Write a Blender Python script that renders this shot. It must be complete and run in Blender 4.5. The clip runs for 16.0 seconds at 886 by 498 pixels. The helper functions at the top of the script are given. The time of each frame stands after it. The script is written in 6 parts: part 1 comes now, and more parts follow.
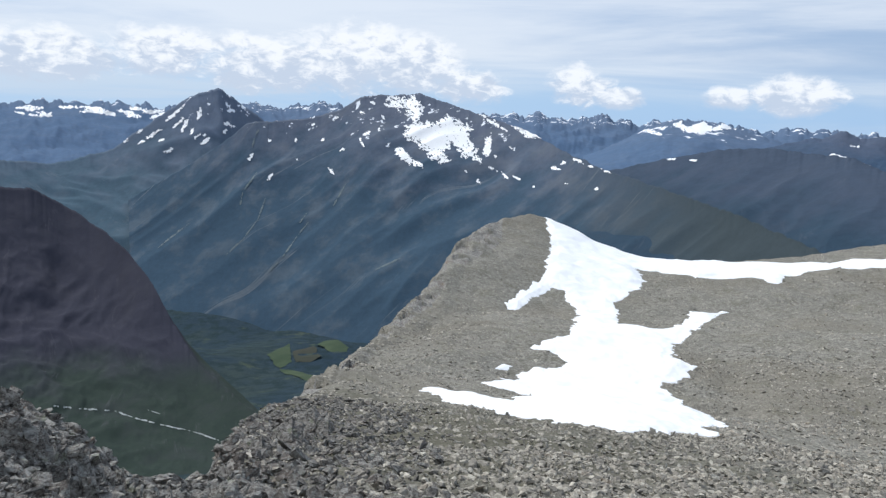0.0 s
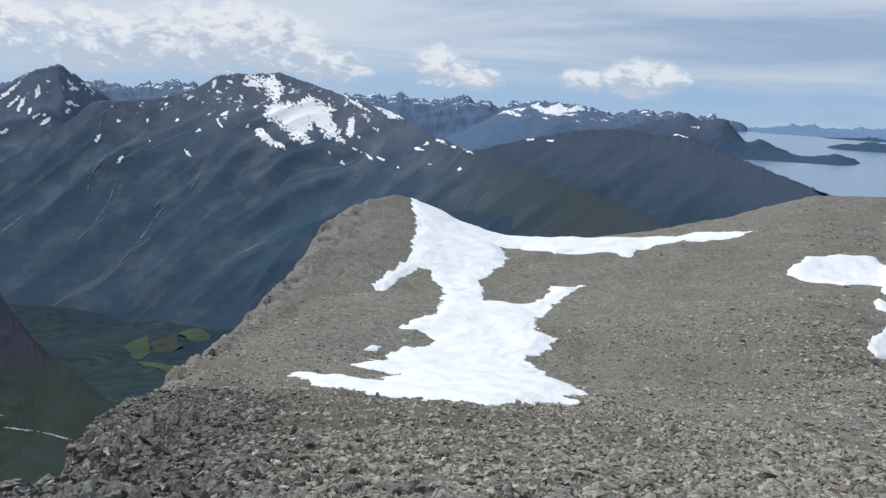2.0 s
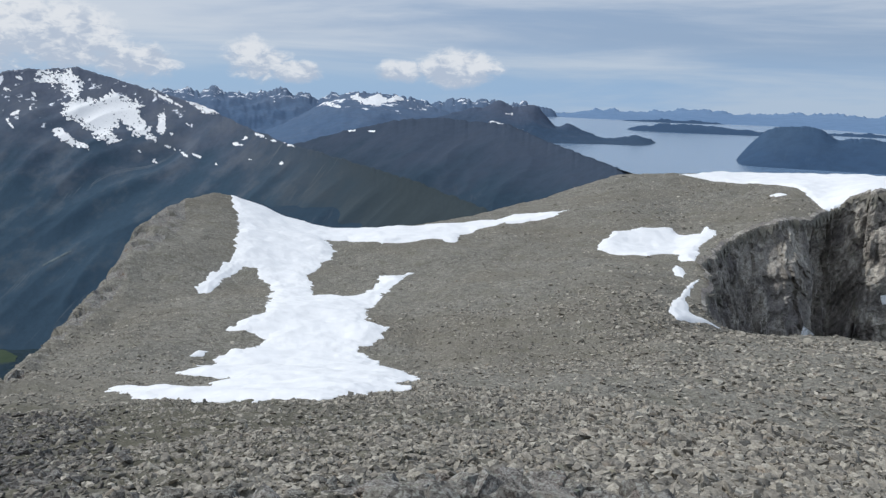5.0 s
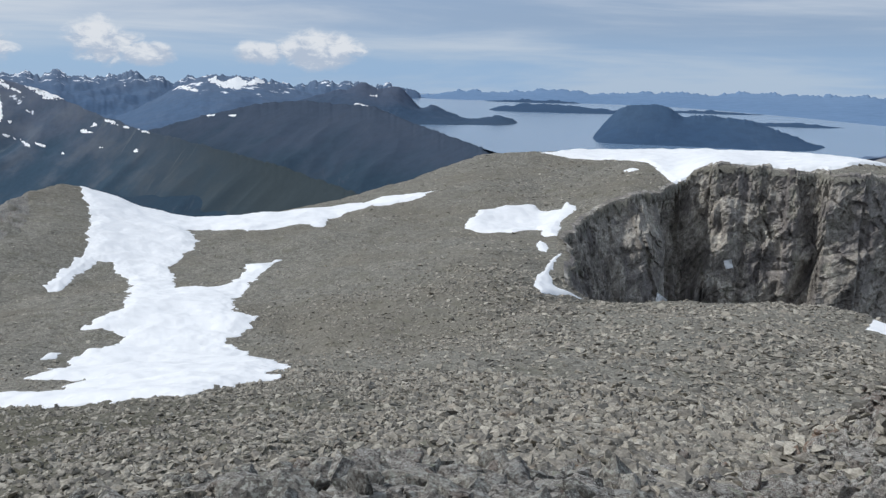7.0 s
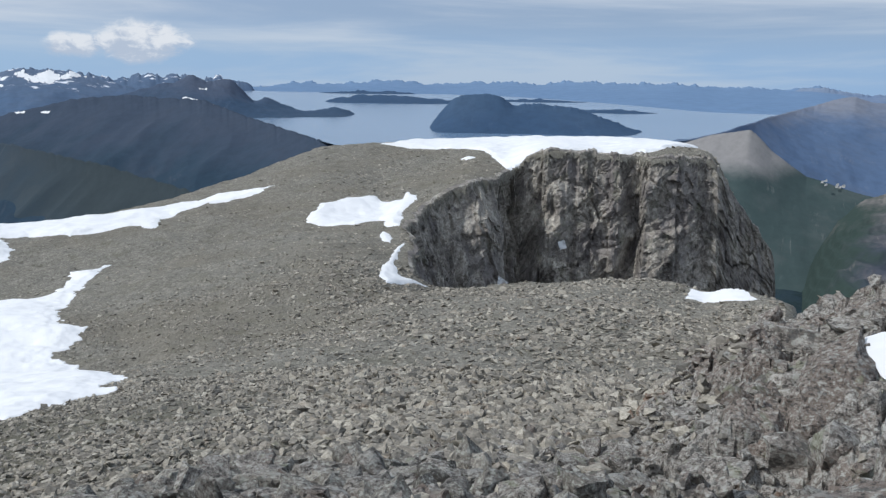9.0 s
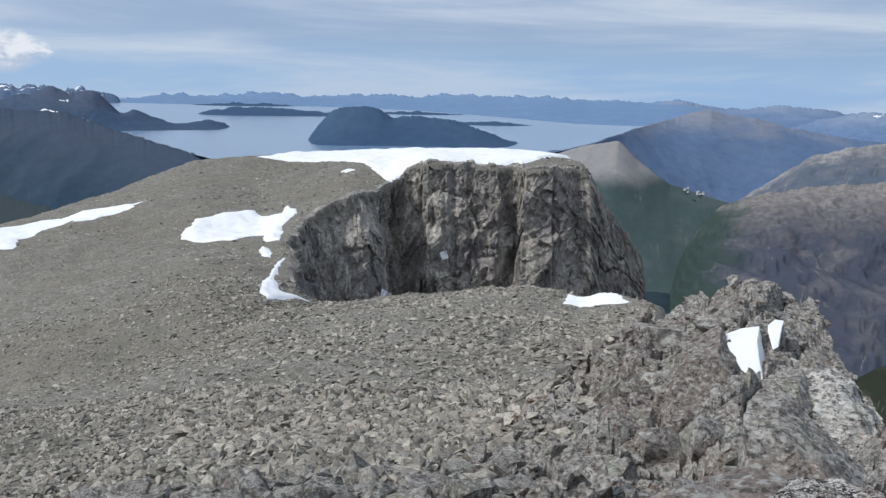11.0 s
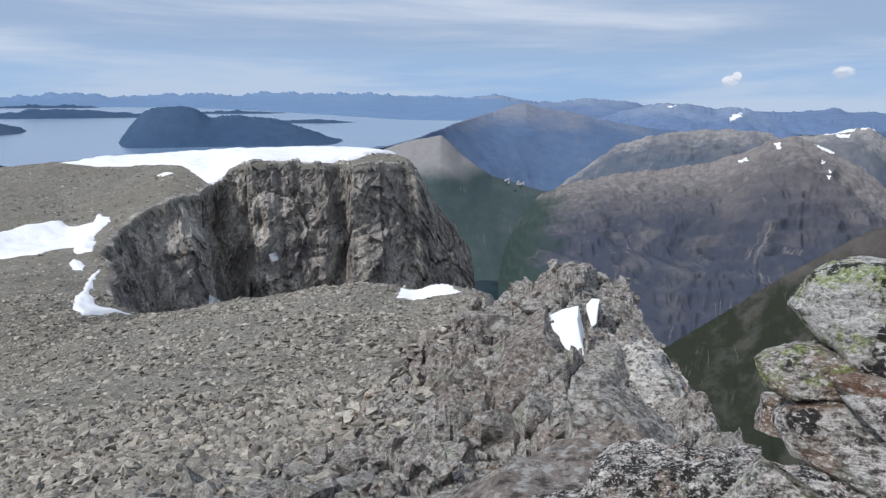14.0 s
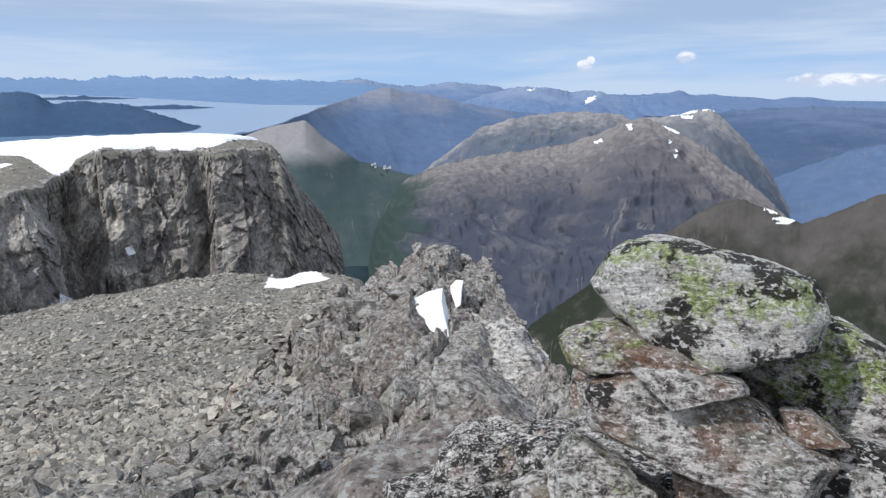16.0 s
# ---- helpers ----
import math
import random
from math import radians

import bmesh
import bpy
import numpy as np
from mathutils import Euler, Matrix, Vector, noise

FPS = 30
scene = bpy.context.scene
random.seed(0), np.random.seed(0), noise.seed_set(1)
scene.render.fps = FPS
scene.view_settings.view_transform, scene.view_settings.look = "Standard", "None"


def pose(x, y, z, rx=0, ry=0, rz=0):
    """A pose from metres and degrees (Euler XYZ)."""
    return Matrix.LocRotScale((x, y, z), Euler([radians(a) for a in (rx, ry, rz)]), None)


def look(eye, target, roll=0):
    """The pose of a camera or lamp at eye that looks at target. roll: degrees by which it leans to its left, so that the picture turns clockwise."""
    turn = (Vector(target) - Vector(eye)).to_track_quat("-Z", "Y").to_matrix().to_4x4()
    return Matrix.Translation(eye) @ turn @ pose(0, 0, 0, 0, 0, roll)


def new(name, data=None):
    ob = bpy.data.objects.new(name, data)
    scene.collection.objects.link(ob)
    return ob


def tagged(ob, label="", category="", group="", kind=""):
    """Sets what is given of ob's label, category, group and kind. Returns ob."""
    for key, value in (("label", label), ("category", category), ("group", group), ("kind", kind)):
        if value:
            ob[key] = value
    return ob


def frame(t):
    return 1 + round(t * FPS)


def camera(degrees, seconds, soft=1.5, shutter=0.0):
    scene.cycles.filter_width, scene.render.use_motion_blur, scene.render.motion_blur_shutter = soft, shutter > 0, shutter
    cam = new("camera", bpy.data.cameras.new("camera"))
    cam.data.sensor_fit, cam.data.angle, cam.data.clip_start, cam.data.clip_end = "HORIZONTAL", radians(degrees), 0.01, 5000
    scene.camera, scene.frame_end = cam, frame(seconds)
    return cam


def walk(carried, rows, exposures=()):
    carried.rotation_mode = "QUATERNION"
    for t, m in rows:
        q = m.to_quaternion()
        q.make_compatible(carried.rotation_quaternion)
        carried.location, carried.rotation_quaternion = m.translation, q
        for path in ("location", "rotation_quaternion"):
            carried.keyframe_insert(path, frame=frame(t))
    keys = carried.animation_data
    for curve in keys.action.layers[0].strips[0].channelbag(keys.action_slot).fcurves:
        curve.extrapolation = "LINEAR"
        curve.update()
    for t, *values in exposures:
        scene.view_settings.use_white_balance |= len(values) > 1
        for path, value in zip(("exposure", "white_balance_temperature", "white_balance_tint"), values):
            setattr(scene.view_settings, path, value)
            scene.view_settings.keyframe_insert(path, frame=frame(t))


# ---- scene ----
cam = camera(59.1, 16.0, soft=1.35)
PATH = [
    (0.0, pose(-0.383, 0.207, 0.006, 79.87, -2.53, -2.77)),
    (0.5, pose(-0.383, 0.246, -0.009, 79.89, -2.51, -5.39)),
    (1.0, pose(-0.387, 0.271, -0.021, 79.54, -2.68, -8.09)),
    (1.5, pose(-0.390, 0.278, -0.027, 79.24, -2.91, -10.51)),
    (2.0, pose(-0.393, 0.268, -0.024, 78.96, -2.96, -12.66)),
    (2.5, pose(-0.395, 0.244, -0.011, 78.88, -2.81, -15.08)),
    (3.0, pose(-0.366, 0.194, 0.006, 78.72, -2.89, -17.78)),
    (3.5, pose(-0.242, 0.107, 0.020, 78.55, -2.51, -20.26)),
    (6.0, pose(-0.054, 0.010, 0.026, 78.76, -1.59, -30.23)),
    (6.5, pose(0.079, -0.049, 0.022, 78.24, -1.52, -33.24)),
    (7.0, pose(0.126, -0.066, 0.011, 77.84, -1.31, -35.38)),
    (7.5, pose(0.137, -0.067, 0.003, 77.73, -0.77, -38.15)),
    (8.0, pose(0.137, -0.065, 0.002, 77.32, -0.68, -40.92)),
    (8.5, pose(0.135, -0.065, 0.005, 77.40, -0.66, -43.57)),
    (9.0, pose(0.144, -0.065, 0.005, 77.44, -0.81, -47.16)),
    (9.5, pose(0.163, -0.067, 0.002, 77.83, -0.84, -50.09)),
    (12.0, pose(0.181, -0.070, -0.003, 78.50, -1.15, -59.66)),
    (12.5, pose(0.188, -0.077, -0.003, 78.53, -1.10, -61.86)),
    (13.0, pose(0.179, -0.087, 0.001, 78.58, -1.17, -63.67)),
    (13.5, pose(0.164, -0.095, 0.002, 78.48, -0.78, -66.31)),
    (14.0, pose(0.160, -0.107, 0.001, 78.39, -0.33, -68.63)),
    (14.5, pose(0.171, -0.129, 0.000, 78.54, -0.44, -71.10)),
    (15.0, pose(0.191, -0.163, 0.001, 77.77, -1.08, -73.56)),
    (15.5, pose(0.209, -0.198, 0.004, 77.38, -0.60, -75.38)),
    (16.0, pose(0.223, -0.228, 0.007, 77.32, -0.31, -78.40)),
]
EXPOSURES = [(0.0, 0.02, 6050, 10), (0.5, -0.08, 6050, 10), (1.0, -0.17, 6050, 10), (1.5, -0.21, 6050, 10), (3.5, -0.33, 6050, 10), (7.0, -0.35, 6050, 10), (9.5, -0.27, 6000, 10), (13.0, -0.15, 6000, 13), (15.0, -0.12, 6000, 13), (16.0, 0.05, 6000, 13)]
walk(cam, PATH, EXPOSURES)

# ---------------------------------------------------------------- light
SUN_AZ, SUN_EL = -46.0, 48.0


def heading(az, el, d=1.0):
    """A point d metres from the origin, az degrees clockwise from +y, el degrees up."""
    a, e = radians(az), radians(el)
    return Vector((math.sin(a) * math.cos(e), math.cos(a) * math.cos(e), math.sin(e))) * d


sun = new("sun", bpy.data.lights.new("sun", "SUN"))
sun.data.energy, sun.data.angle, sun.data.color = 3.1, radians(0.6), (1.0, 0.955, 0.88)
sun.matrix_world = look(heading(SUN_AZ, SUN_EL, 500), (0, 0, 0))

# ---------------------------------------------------------------- node helpers
class Nodes:
    """Short-hand for building one node tree."""

    def __init__(self, tree):
        self.tree = tree
        self.space = None

    def add(self, kind):
        return self.tree.nodes.new(kind)

    def plug(self, value, socket):
        if isinstance(value, bpy.types.NodeSocket):
            self.tree.links.new(value, socket)
        elif value is not None:
            socket.default_value = value

    def coords(self):
        if self.space is None:
            self.space = self.add("ShaderNodeTexCoord").outputs["Object"]
        return self.space

    def stretch(self, scale, rot=(0, 0, 0), at=(0, 0, 0), vec=None):
        n = self.add("ShaderNodeMapping")
        self.plug(vec or self.coords(), n.inputs["Vector"])
        n.inputs["Location"].default_value, n.inputs["Rotation"].default_value, n.inputs["Scale"].default_value = at, rot, scale
        return n.outputs[0]

    def noise(self, scale, detail=4, rough=0.55, vec=None, distort=0.0):
        n = self.add("ShaderNodeTexNoise")
        self.plug(vec or self.coords(), n.inputs["Vector"])
        n.inputs["Scale"].default_value, n.inputs["Detail"].default_value = scale, detail
        n.inputs["Roughness"].default_value, n.inputs["Distortion"].default_value = rough, distort
        return n.outputs["Fac"]

    def cells(self, scale, feature="F1", vec=None, rand=1.0, out="Distance"):
        n = self.add("ShaderNodeTexVoronoi")
        n.feature = feature
        self.plug(vec or self.coords(), n.inputs["Vector"])
        n.inputs["Scale"].default_value, n.inputs["Randomness"].default_value = scale, rand
        return n.outputs[out]

    def wave(self, scale, distort=6, vec=None, detail=3, dscale=1.0):
        n = self.add("ShaderNodeTexWave")
        self.plug(vec or self.coords(), n.inputs["Vector"])
        n.inputs["Scale"].default_value, n.inputs["Distortion"].default_value = scale, distort
        n.inputs["Detail"].default_value, n.inputs["Detail Scale"].default_value = detail, dscale
        return n.outputs["Fac"]

    def math(self, op, a, b=0.0, clamp=False):
        n = self.add("ShaderNodeMath")
        n.operation, n.use_clamp = op, clamp
        self.plug(a, n.inputs[0])
        self.plug(b, n.inputs[1])
        return n.outputs[0]

    def step(self, value, low, high):
        n = self.add("ShaderNodeMapRange")
        n.interpolation_type = "SMOOTHSTEP"
        self.plug(value, n.inputs["Value"])
        n.inputs["From Min"].default_value, n.inputs["From Max"].default_value = min(low, high), max(low, high)
        if low > high:
            n.inputs["To Min"].default_value, n.inputs["To Max"].default_value = 1.0, 0.0
        return n.outputs[0]

    def ramp(self, value, *stops):
        n = self.add("ShaderNodeValToRGB")
        self.plug(value, n.inputs[0])
        ramp = n.color_ramp
        while len(ramp.elements) < len(stops):
            ramp.elements.new(0.5)
        for e, (at, colour) in zip(ramp.elements, stops):
            e.position, e.color = at, (*colour, 1)
        return n.outputs[0]

    def mix(self, fac, a, b, blend="MIX"):
        n = self.add("ShaderNodeMix")
        n.data_type, n.blend_type = "RGBA", blend
        self.plug(fac, n.inputs[0])
        self.plug((*a, 1) if isinstance(a, tuple) else a, n.inputs[6])
        self.plug((*b, 1) if isinstance(b, tuple) else b, n.inputs[7])
        return n.outputs[2]

    def bump(self, height, strength, distance, normal=None):
        n = self.add("ShaderNodeBump")
        self.plug(height, n.inputs["Height"])
        n.inputs["Strength"].default_value, n.inputs["Distance"].default_value = strength, distance
        if normal:
            self.plug(normal, n.inputs["Normal"])
        return n.outputs[0]

    def up(self):
        """How far the surface faces up, and its height."""
        g = self.add("ShaderNodeNewGeometry")
        n, p = self.add("ShaderNodeSeparateXYZ"), self.add("ShaderNodeSeparateXYZ")
        self.plug(g.outputs["Normal"], n.inputs[0])
        self.plug(g.outputs["Position"], p.inputs[0])
        return n.outputs[2], p.outputs[2]

    def island(self):
        return self.add("ShaderNodeNewGeometry").outputs["Random Per Island"]

    def luck(self):
        return self.add("ShaderNodeObjectInfo").outputs["Random"]


def surface(name, colour_of, rough=0.9, spec=0.25):
    """A material whose colour and normal come from colour_of(nodes)."""
    m = bpy.data.materials.new(name)
    m.use_nodes = True
    bsdf = m.node_tree.nodes["Principled BSDF"]
    n = Nodes(m.node_tree)
    colour, normal = colour_of(n)
    n.plug(colour if isinstance(colour, bpy.types.NodeSocket) else (*colour, 1), bsdf.inputs["Base Color"])
    if normal:
        n.plug(normal, bsdf.inputs["Normal"])
    n.plug(rough, bsdf.inputs["Roughness"])
    bsdf.inputs["Specular IOR Level"].default_value = spec
    return m


# ---------------------------------------------------------------- sky
world = bpy.data.worlds.new("sky")
world.use_nodes = True
scene.world = world


def paint_sky():
    tree = world.node_tree
    n = Nodes(tree)
    tree.nodes.clear()
    sky = n.add("ShaderNodeTexSky")
    sky.sky_type, sky.sun_disc = "NISHITA", False
    sky.sun_elevation, sky.sun_rotation = radians(SUN_EL), radians(SUN_AZ)
    sky.altitude, sky.air_density, sky.dust_density, sky.ozone_density = 1000, 1.0, 1.0, 1.0
    way = n.add("ShaderNodeTexCoord").outputs["Generated"]
    sep = n.add("ShaderNodeSeparateXYZ")
    n.plug(way, sep.inputs[0])
    x, y, z = sep.outputs
    az = n.math("MULTIPLY", n.math("ARCTAN2", x, y), 57.2958)
    el = n.math("MULTIPLY", n.math("ARCSINE", z), 57.2958)
    # broken high layers, whiter towards the sun
    flat = n.add("ShaderNodeCombineXYZ")
    n.plug(n.math("MULTIPLY", az, 0.030), flat.inputs[0])
    n.plug(n.math("MULTIPLY", el, 0.30), flat.inputs[1])
    band = n.noise(1.0, 7, 0.58, flat.outputs[0], 0.4)
    whiter = n.step(az, 70.0, -20.0)
    white = n.step(n.math("ADD", n.math("ADD", band, n.math("MULTIPLY", whiter, 0.20)), n.math("MULTIPLY", n.step(el, 2.0, 12.0), 0.10)), 0.42, 0.78)
    high = n.math("ADD", n.math("MULTIPLY", n.step(el, 60.0, 20.0), 0.25), 0.67)
    # fair-weather cumulus low over the mountains: (azimuth, elevation, half width, half height)
    ball = n.add("ShaderNodeCombineXYZ")
    n.plug(n.math("MULTIPLY", az, 0.30), ball.inputs[0])
    n.plug(n.math("MULTIPLY", el, 0.55), ball.inputs[1])
    billow = n.noise(0.70, 7, 0.60, ball.outputs[0], 0.6)
    clump, weigh, lift = None, None, None
    for a, e, w, h in CUMULUS:
        da = n.math("DIVIDE", n.math("SUBTRACT", az, a), w)
        de = n.math("DIVIDE", n.math("SUBTRACT", el, e), h)
        one = n.math("SUBTRACT", 1.0, n.math("ADD", n.math("MULTIPLY", da, da), n.math("MULTIPLY", de, de)))
        share = n.math("MAXIMUM", n.math("ADD", one, 0.6), 0.001)
        clump = one if clump is None else n.math("MAXIMUM", clump, one)
        weigh = share if weigh is None else n.math("ADD", weigh, share)
        lift = n.math("MULTIPLY", share, de) if lift is None else n.math("ADD", lift, n.math("MULTIPLY", share, de))
    lift = n.math("DIVIDE", lift, weigh)
    fluff = n.noise(3.2, 7, 0.62, ball.outputs[0], 0.5)
    dense = n.math("ADD", n.math("MULTIPLY", n.math("MAXIMUM", clump, -0.8), 0.52), n.math("ADD", n.math("MULTIPLY", n.math("SUBTRACT", billow, 0.5), 1.2), n.math("MULTIPLY", n.math("SUBTRACT", fluff, 0.5), 0.5)))
    cumulus = n.math("MULTIPLY", n.step(dense, 0.02, 0.40), 0.90)
    lit = n.step(n.math("ADD", n.math("ADD", n.math("MULTIPLY", lift, 0.16), n.math("MULTIPLY", fluff, 0.7)), n.math("MULTIPLY", n.noise(1.5, 6, 0.56, n.stretch((1, 1, 1), at=(0.0, -0.16, 0), vec=ball.outputs[0])), 0.5)), 0.50, 0.72)
    blue = n.add("ShaderNodeBackground")
    n.plug(sky.outputs[0], blue.inputs[0])
    blue.inputs[1].default_value = SKY
    thin = n.add("ShaderNodeBackground")
    low = n.mix(n.step(band, 0.40, 0.62), n.mix(whiter, (0.375, 0.555, 0.79), (0.45, 0.63, 0.83)), (0.565, 0.68, 0.81))
    n.plug(n.mix(n.step(el, 0.3, 4.5), low, n.mix(white, n.mix(whiter, (0.385, 0.50, 0.66), (0.44, 0.56, 0.74)), (0.785, 0.825, 0.875))), thin.inputs[0])
    puff = n.add("ShaderNodeBackground")
    n.plug(n.mix(lit, (0.60, 0.66, 0.75), (0.98, 0.975, 0.96)), puff.inputs[0])
    one, two, out = n.add("ShaderNodeMixShader"), n.add("ShaderNodeMixShader"), n.add("ShaderNodeOutputWorld")
    n.plug(high, one.inputs[0]), n.plug(blue.outputs[0], one.inputs[1]), n.plug(thin.outputs[0], one.inputs[2])
    n.plug(cumulus, two.inputs[0]), n.plug(one.outputs[0], two.inputs[1]), n.plug(puff.outputs[0], two.inputs[2])
    n.plug(two.outputs[0], out.inputs[0])


SKY = 0.09
CUMULUS = [
    (-24.5, 2.4, 6.5, 2.0), (-16.5, 3.0, 4.5, 2.2), (-10.0, 2.6, 6.5, 2.2), (-3.5, 3.3, 6.0, 2.9), (0.5, 3.0, 5.0, 2.8),
    (4.4, 1.7, 3.6, 1.6), (12.4, 2.0, 2.8, 1.7), (15.0, 1.3, 2.4, 0.9), (22.5, 1.6, 2.0, 1.0), (26.6, 1.9, 3.6, 1.4),
    (88.4, 0.55, 0.55, 0.42), (88.8, 0.9, 0.3, 0.3), (95.2, 1.2, 0.8, 0.5), (104.9, -0.3, 3.2, 0.5),
]
paint_sky()


# ---------------------------------------------------------------- materials
def scree_colour(n):
    """Small broken stones and grit, with browner, mossier stretches; the mossy brink patch is darkened for shade too.
    """
    wander = n.add("ShaderNodeVectorMath")
    noisy = n.add("ShaderNodeTexNoise")
    n.plug(n.coords(), noisy.inputs["Vector"])
    noisy.inputs["Scale"].default_value = 4.0
    n.plug(n.coords(), wander.inputs[0])
    n.plug(n.mix(0.12, (0.0, 0.0, 0.0), noisy.outputs["Color"]), wander.inputs[1])
    bent = wander.outputs[0]
    tones = []
    for scale in (5.5, 13.0, 1.7):
        sep = n.add("ShaderNodeSeparateColor")
        n.plug(n.cells(scale, out="Color", vec=bent), sep.inputs[0])
        tones.append(sep.outputs[0])
    tone = n.math("ADD", n.math("ADD", n.math("MULTIPLY", tones[0], 0.35), n.math("MULTIPLY", tones[1], 0.26)), n.math("ADD", n.math("MULTIPLY", n.math("SUBTRACT", tones[2], 0.5), 0.22), n.math("MULTIPLY", n.noise(14, 6, 0.65), 0.48)))
    c = n.ramp(tone, (0.18, (0.100, 0.095, 0.082)), (0.52, (0.208, 0.198, 0.168)), (0.88, (0.37, 0.355, 0.31)))
    gap = n.step(n.cells(5.5, "DISTANCE_TO_EDGE", bent), 0.0, 0.07)
    c = n.mix(n.math("MULTIPLY", n.math("SUBTRACT", 1.0, gap), 0.45), c, (0.055, 0.052, 0.045))
    c = n.mix(n.math("MULTIPLY", n.step(n.noise(0.035, 3), 0.42, 0.64), 0.45), c, (0.170, 0.152, 0.118))
    c = n.mix(n.math("MULTIPLY", n.step(n.noise(0.30, 5, 0.6), 0.50, 0.66), 0.30), c, (0.13, 0.125, 0.085))
    # moss patch at the brink; its darkness also stands for the slope's shade
    away = n.add("ShaderNodeVectorMath")
    away.operation = "DISTANCE"
    n.plug(n.coords(), away.inputs[0])
    away.inputs[1].default_value = (-7.0, 29.0, -13.0)
    moss = n.step(n.math("ADD", away.outputs["Value"], n.math("MULTIPLY", n.noise(0.16, 6, 0.7), 34.0)), 48.0, 24.0)
    c = n.mix(n.math("MULTIPLY", moss, 0.75), c, n.mix(n.noise(3.0, 6, 0.7), (0.040, 0.040, 0.026), (0.135, 0.125, 0.085)))
    h = n.math("ADD", n.math("MULTIPLY", n.step(n.cells(5.5, vec=bent), 0.55, 0.0), 0.6), n.math("MULTIPLY", n.noise(11, 5), 0.5))
    return c, n.bump(h, 0.8, 0.10)


def stone_colour(n, luck, dark=1.0):
    """Grey gneiss, faintly foliated, each stone of its own tone, flecked with grey and black lichen."""
    grain = n.noise(5.0, 5, 0.6, n.stretch((1, 1.3, 7.0), rot=(0.5, 0.35, 0)))
    fine = n.noise(16, 6, 0.65)
    c = n.ramp(n.math("ADD", n.math("MULTIPLY", grain, 0.45), n.math("MULTIPLY", fine, 0.55)),
               (0.30, (0.12, 0.117, 0.106)), (0.5, (0.245, 0.238, 0.212)), (0.72, (0.43, 0.42, 0.385)))
    tone = n.ramp(luck, (0.0, (0.66, 0.64, 0.62)), (0.3, (1.06, 1.0, 0.95)), (0.75, (1.38, 1.31, 1.22)), (1.0, (1.9, 1.82, 1.72)))
    c = n.mix(1.0, c, tone, "MULTIPLY")
    warm = n.step(n.noise(1.3, 3), 0.58, 0.72)
    c = n.mix(n.math("MULTIPLY", warm, 0.3), c, (0.28, 0.19, 0.12))
    moss = n.step(n.noise(2.6, 6, 0.65), 0.60, 0.70)
    c = n.mix(n.math("MULTIPLY", moss, 0.4), c, (0.17, 0.19, 0.12))
    if dark < 1:
        c = n.mix(1.0, c, (dark, dark, dark * 1.03), "MULTIPLY")
        spot = n.noise(10, 5, 0.62, n.stretch((1, 1, 1), at=(3, 1, 7)))
        c = n.mix(n.math("MULTIPLY", n.step(spot, 0.545, 0.60), 0.75), c, n.mix(fine, (0.20, 0.21, 0.18), (0.52, 0.53, 0.47)))
        c = n.mix(n.math("MULTIPLY", n.step(spot, 0.44, 0.39), 0.8), c, (0.045, 0.043, 0.040))
        c = n.mix(n.math("MULTIPLY", n.step(n.noise(7, 7, 0.7, n.stretch((1, 1, 1), at=(2, 6, 1))), 0.54, 0.62), 0.6), c, (0.40, 0.40, 0.37))
        c = n.mix(n.math("MULTIPLY", n.step(n.noise(5, 7, 0.7, n.stretch((1, 1, 1), at=(9, 1, 4))), 0.56, 0.62), 0.7), c, (0.05, 0.05, 0.05))
    return c, n.bump(n.math("ADD", fine, n.math("MULTIPLY", grain, 0.8)), 0.5, 0.05)


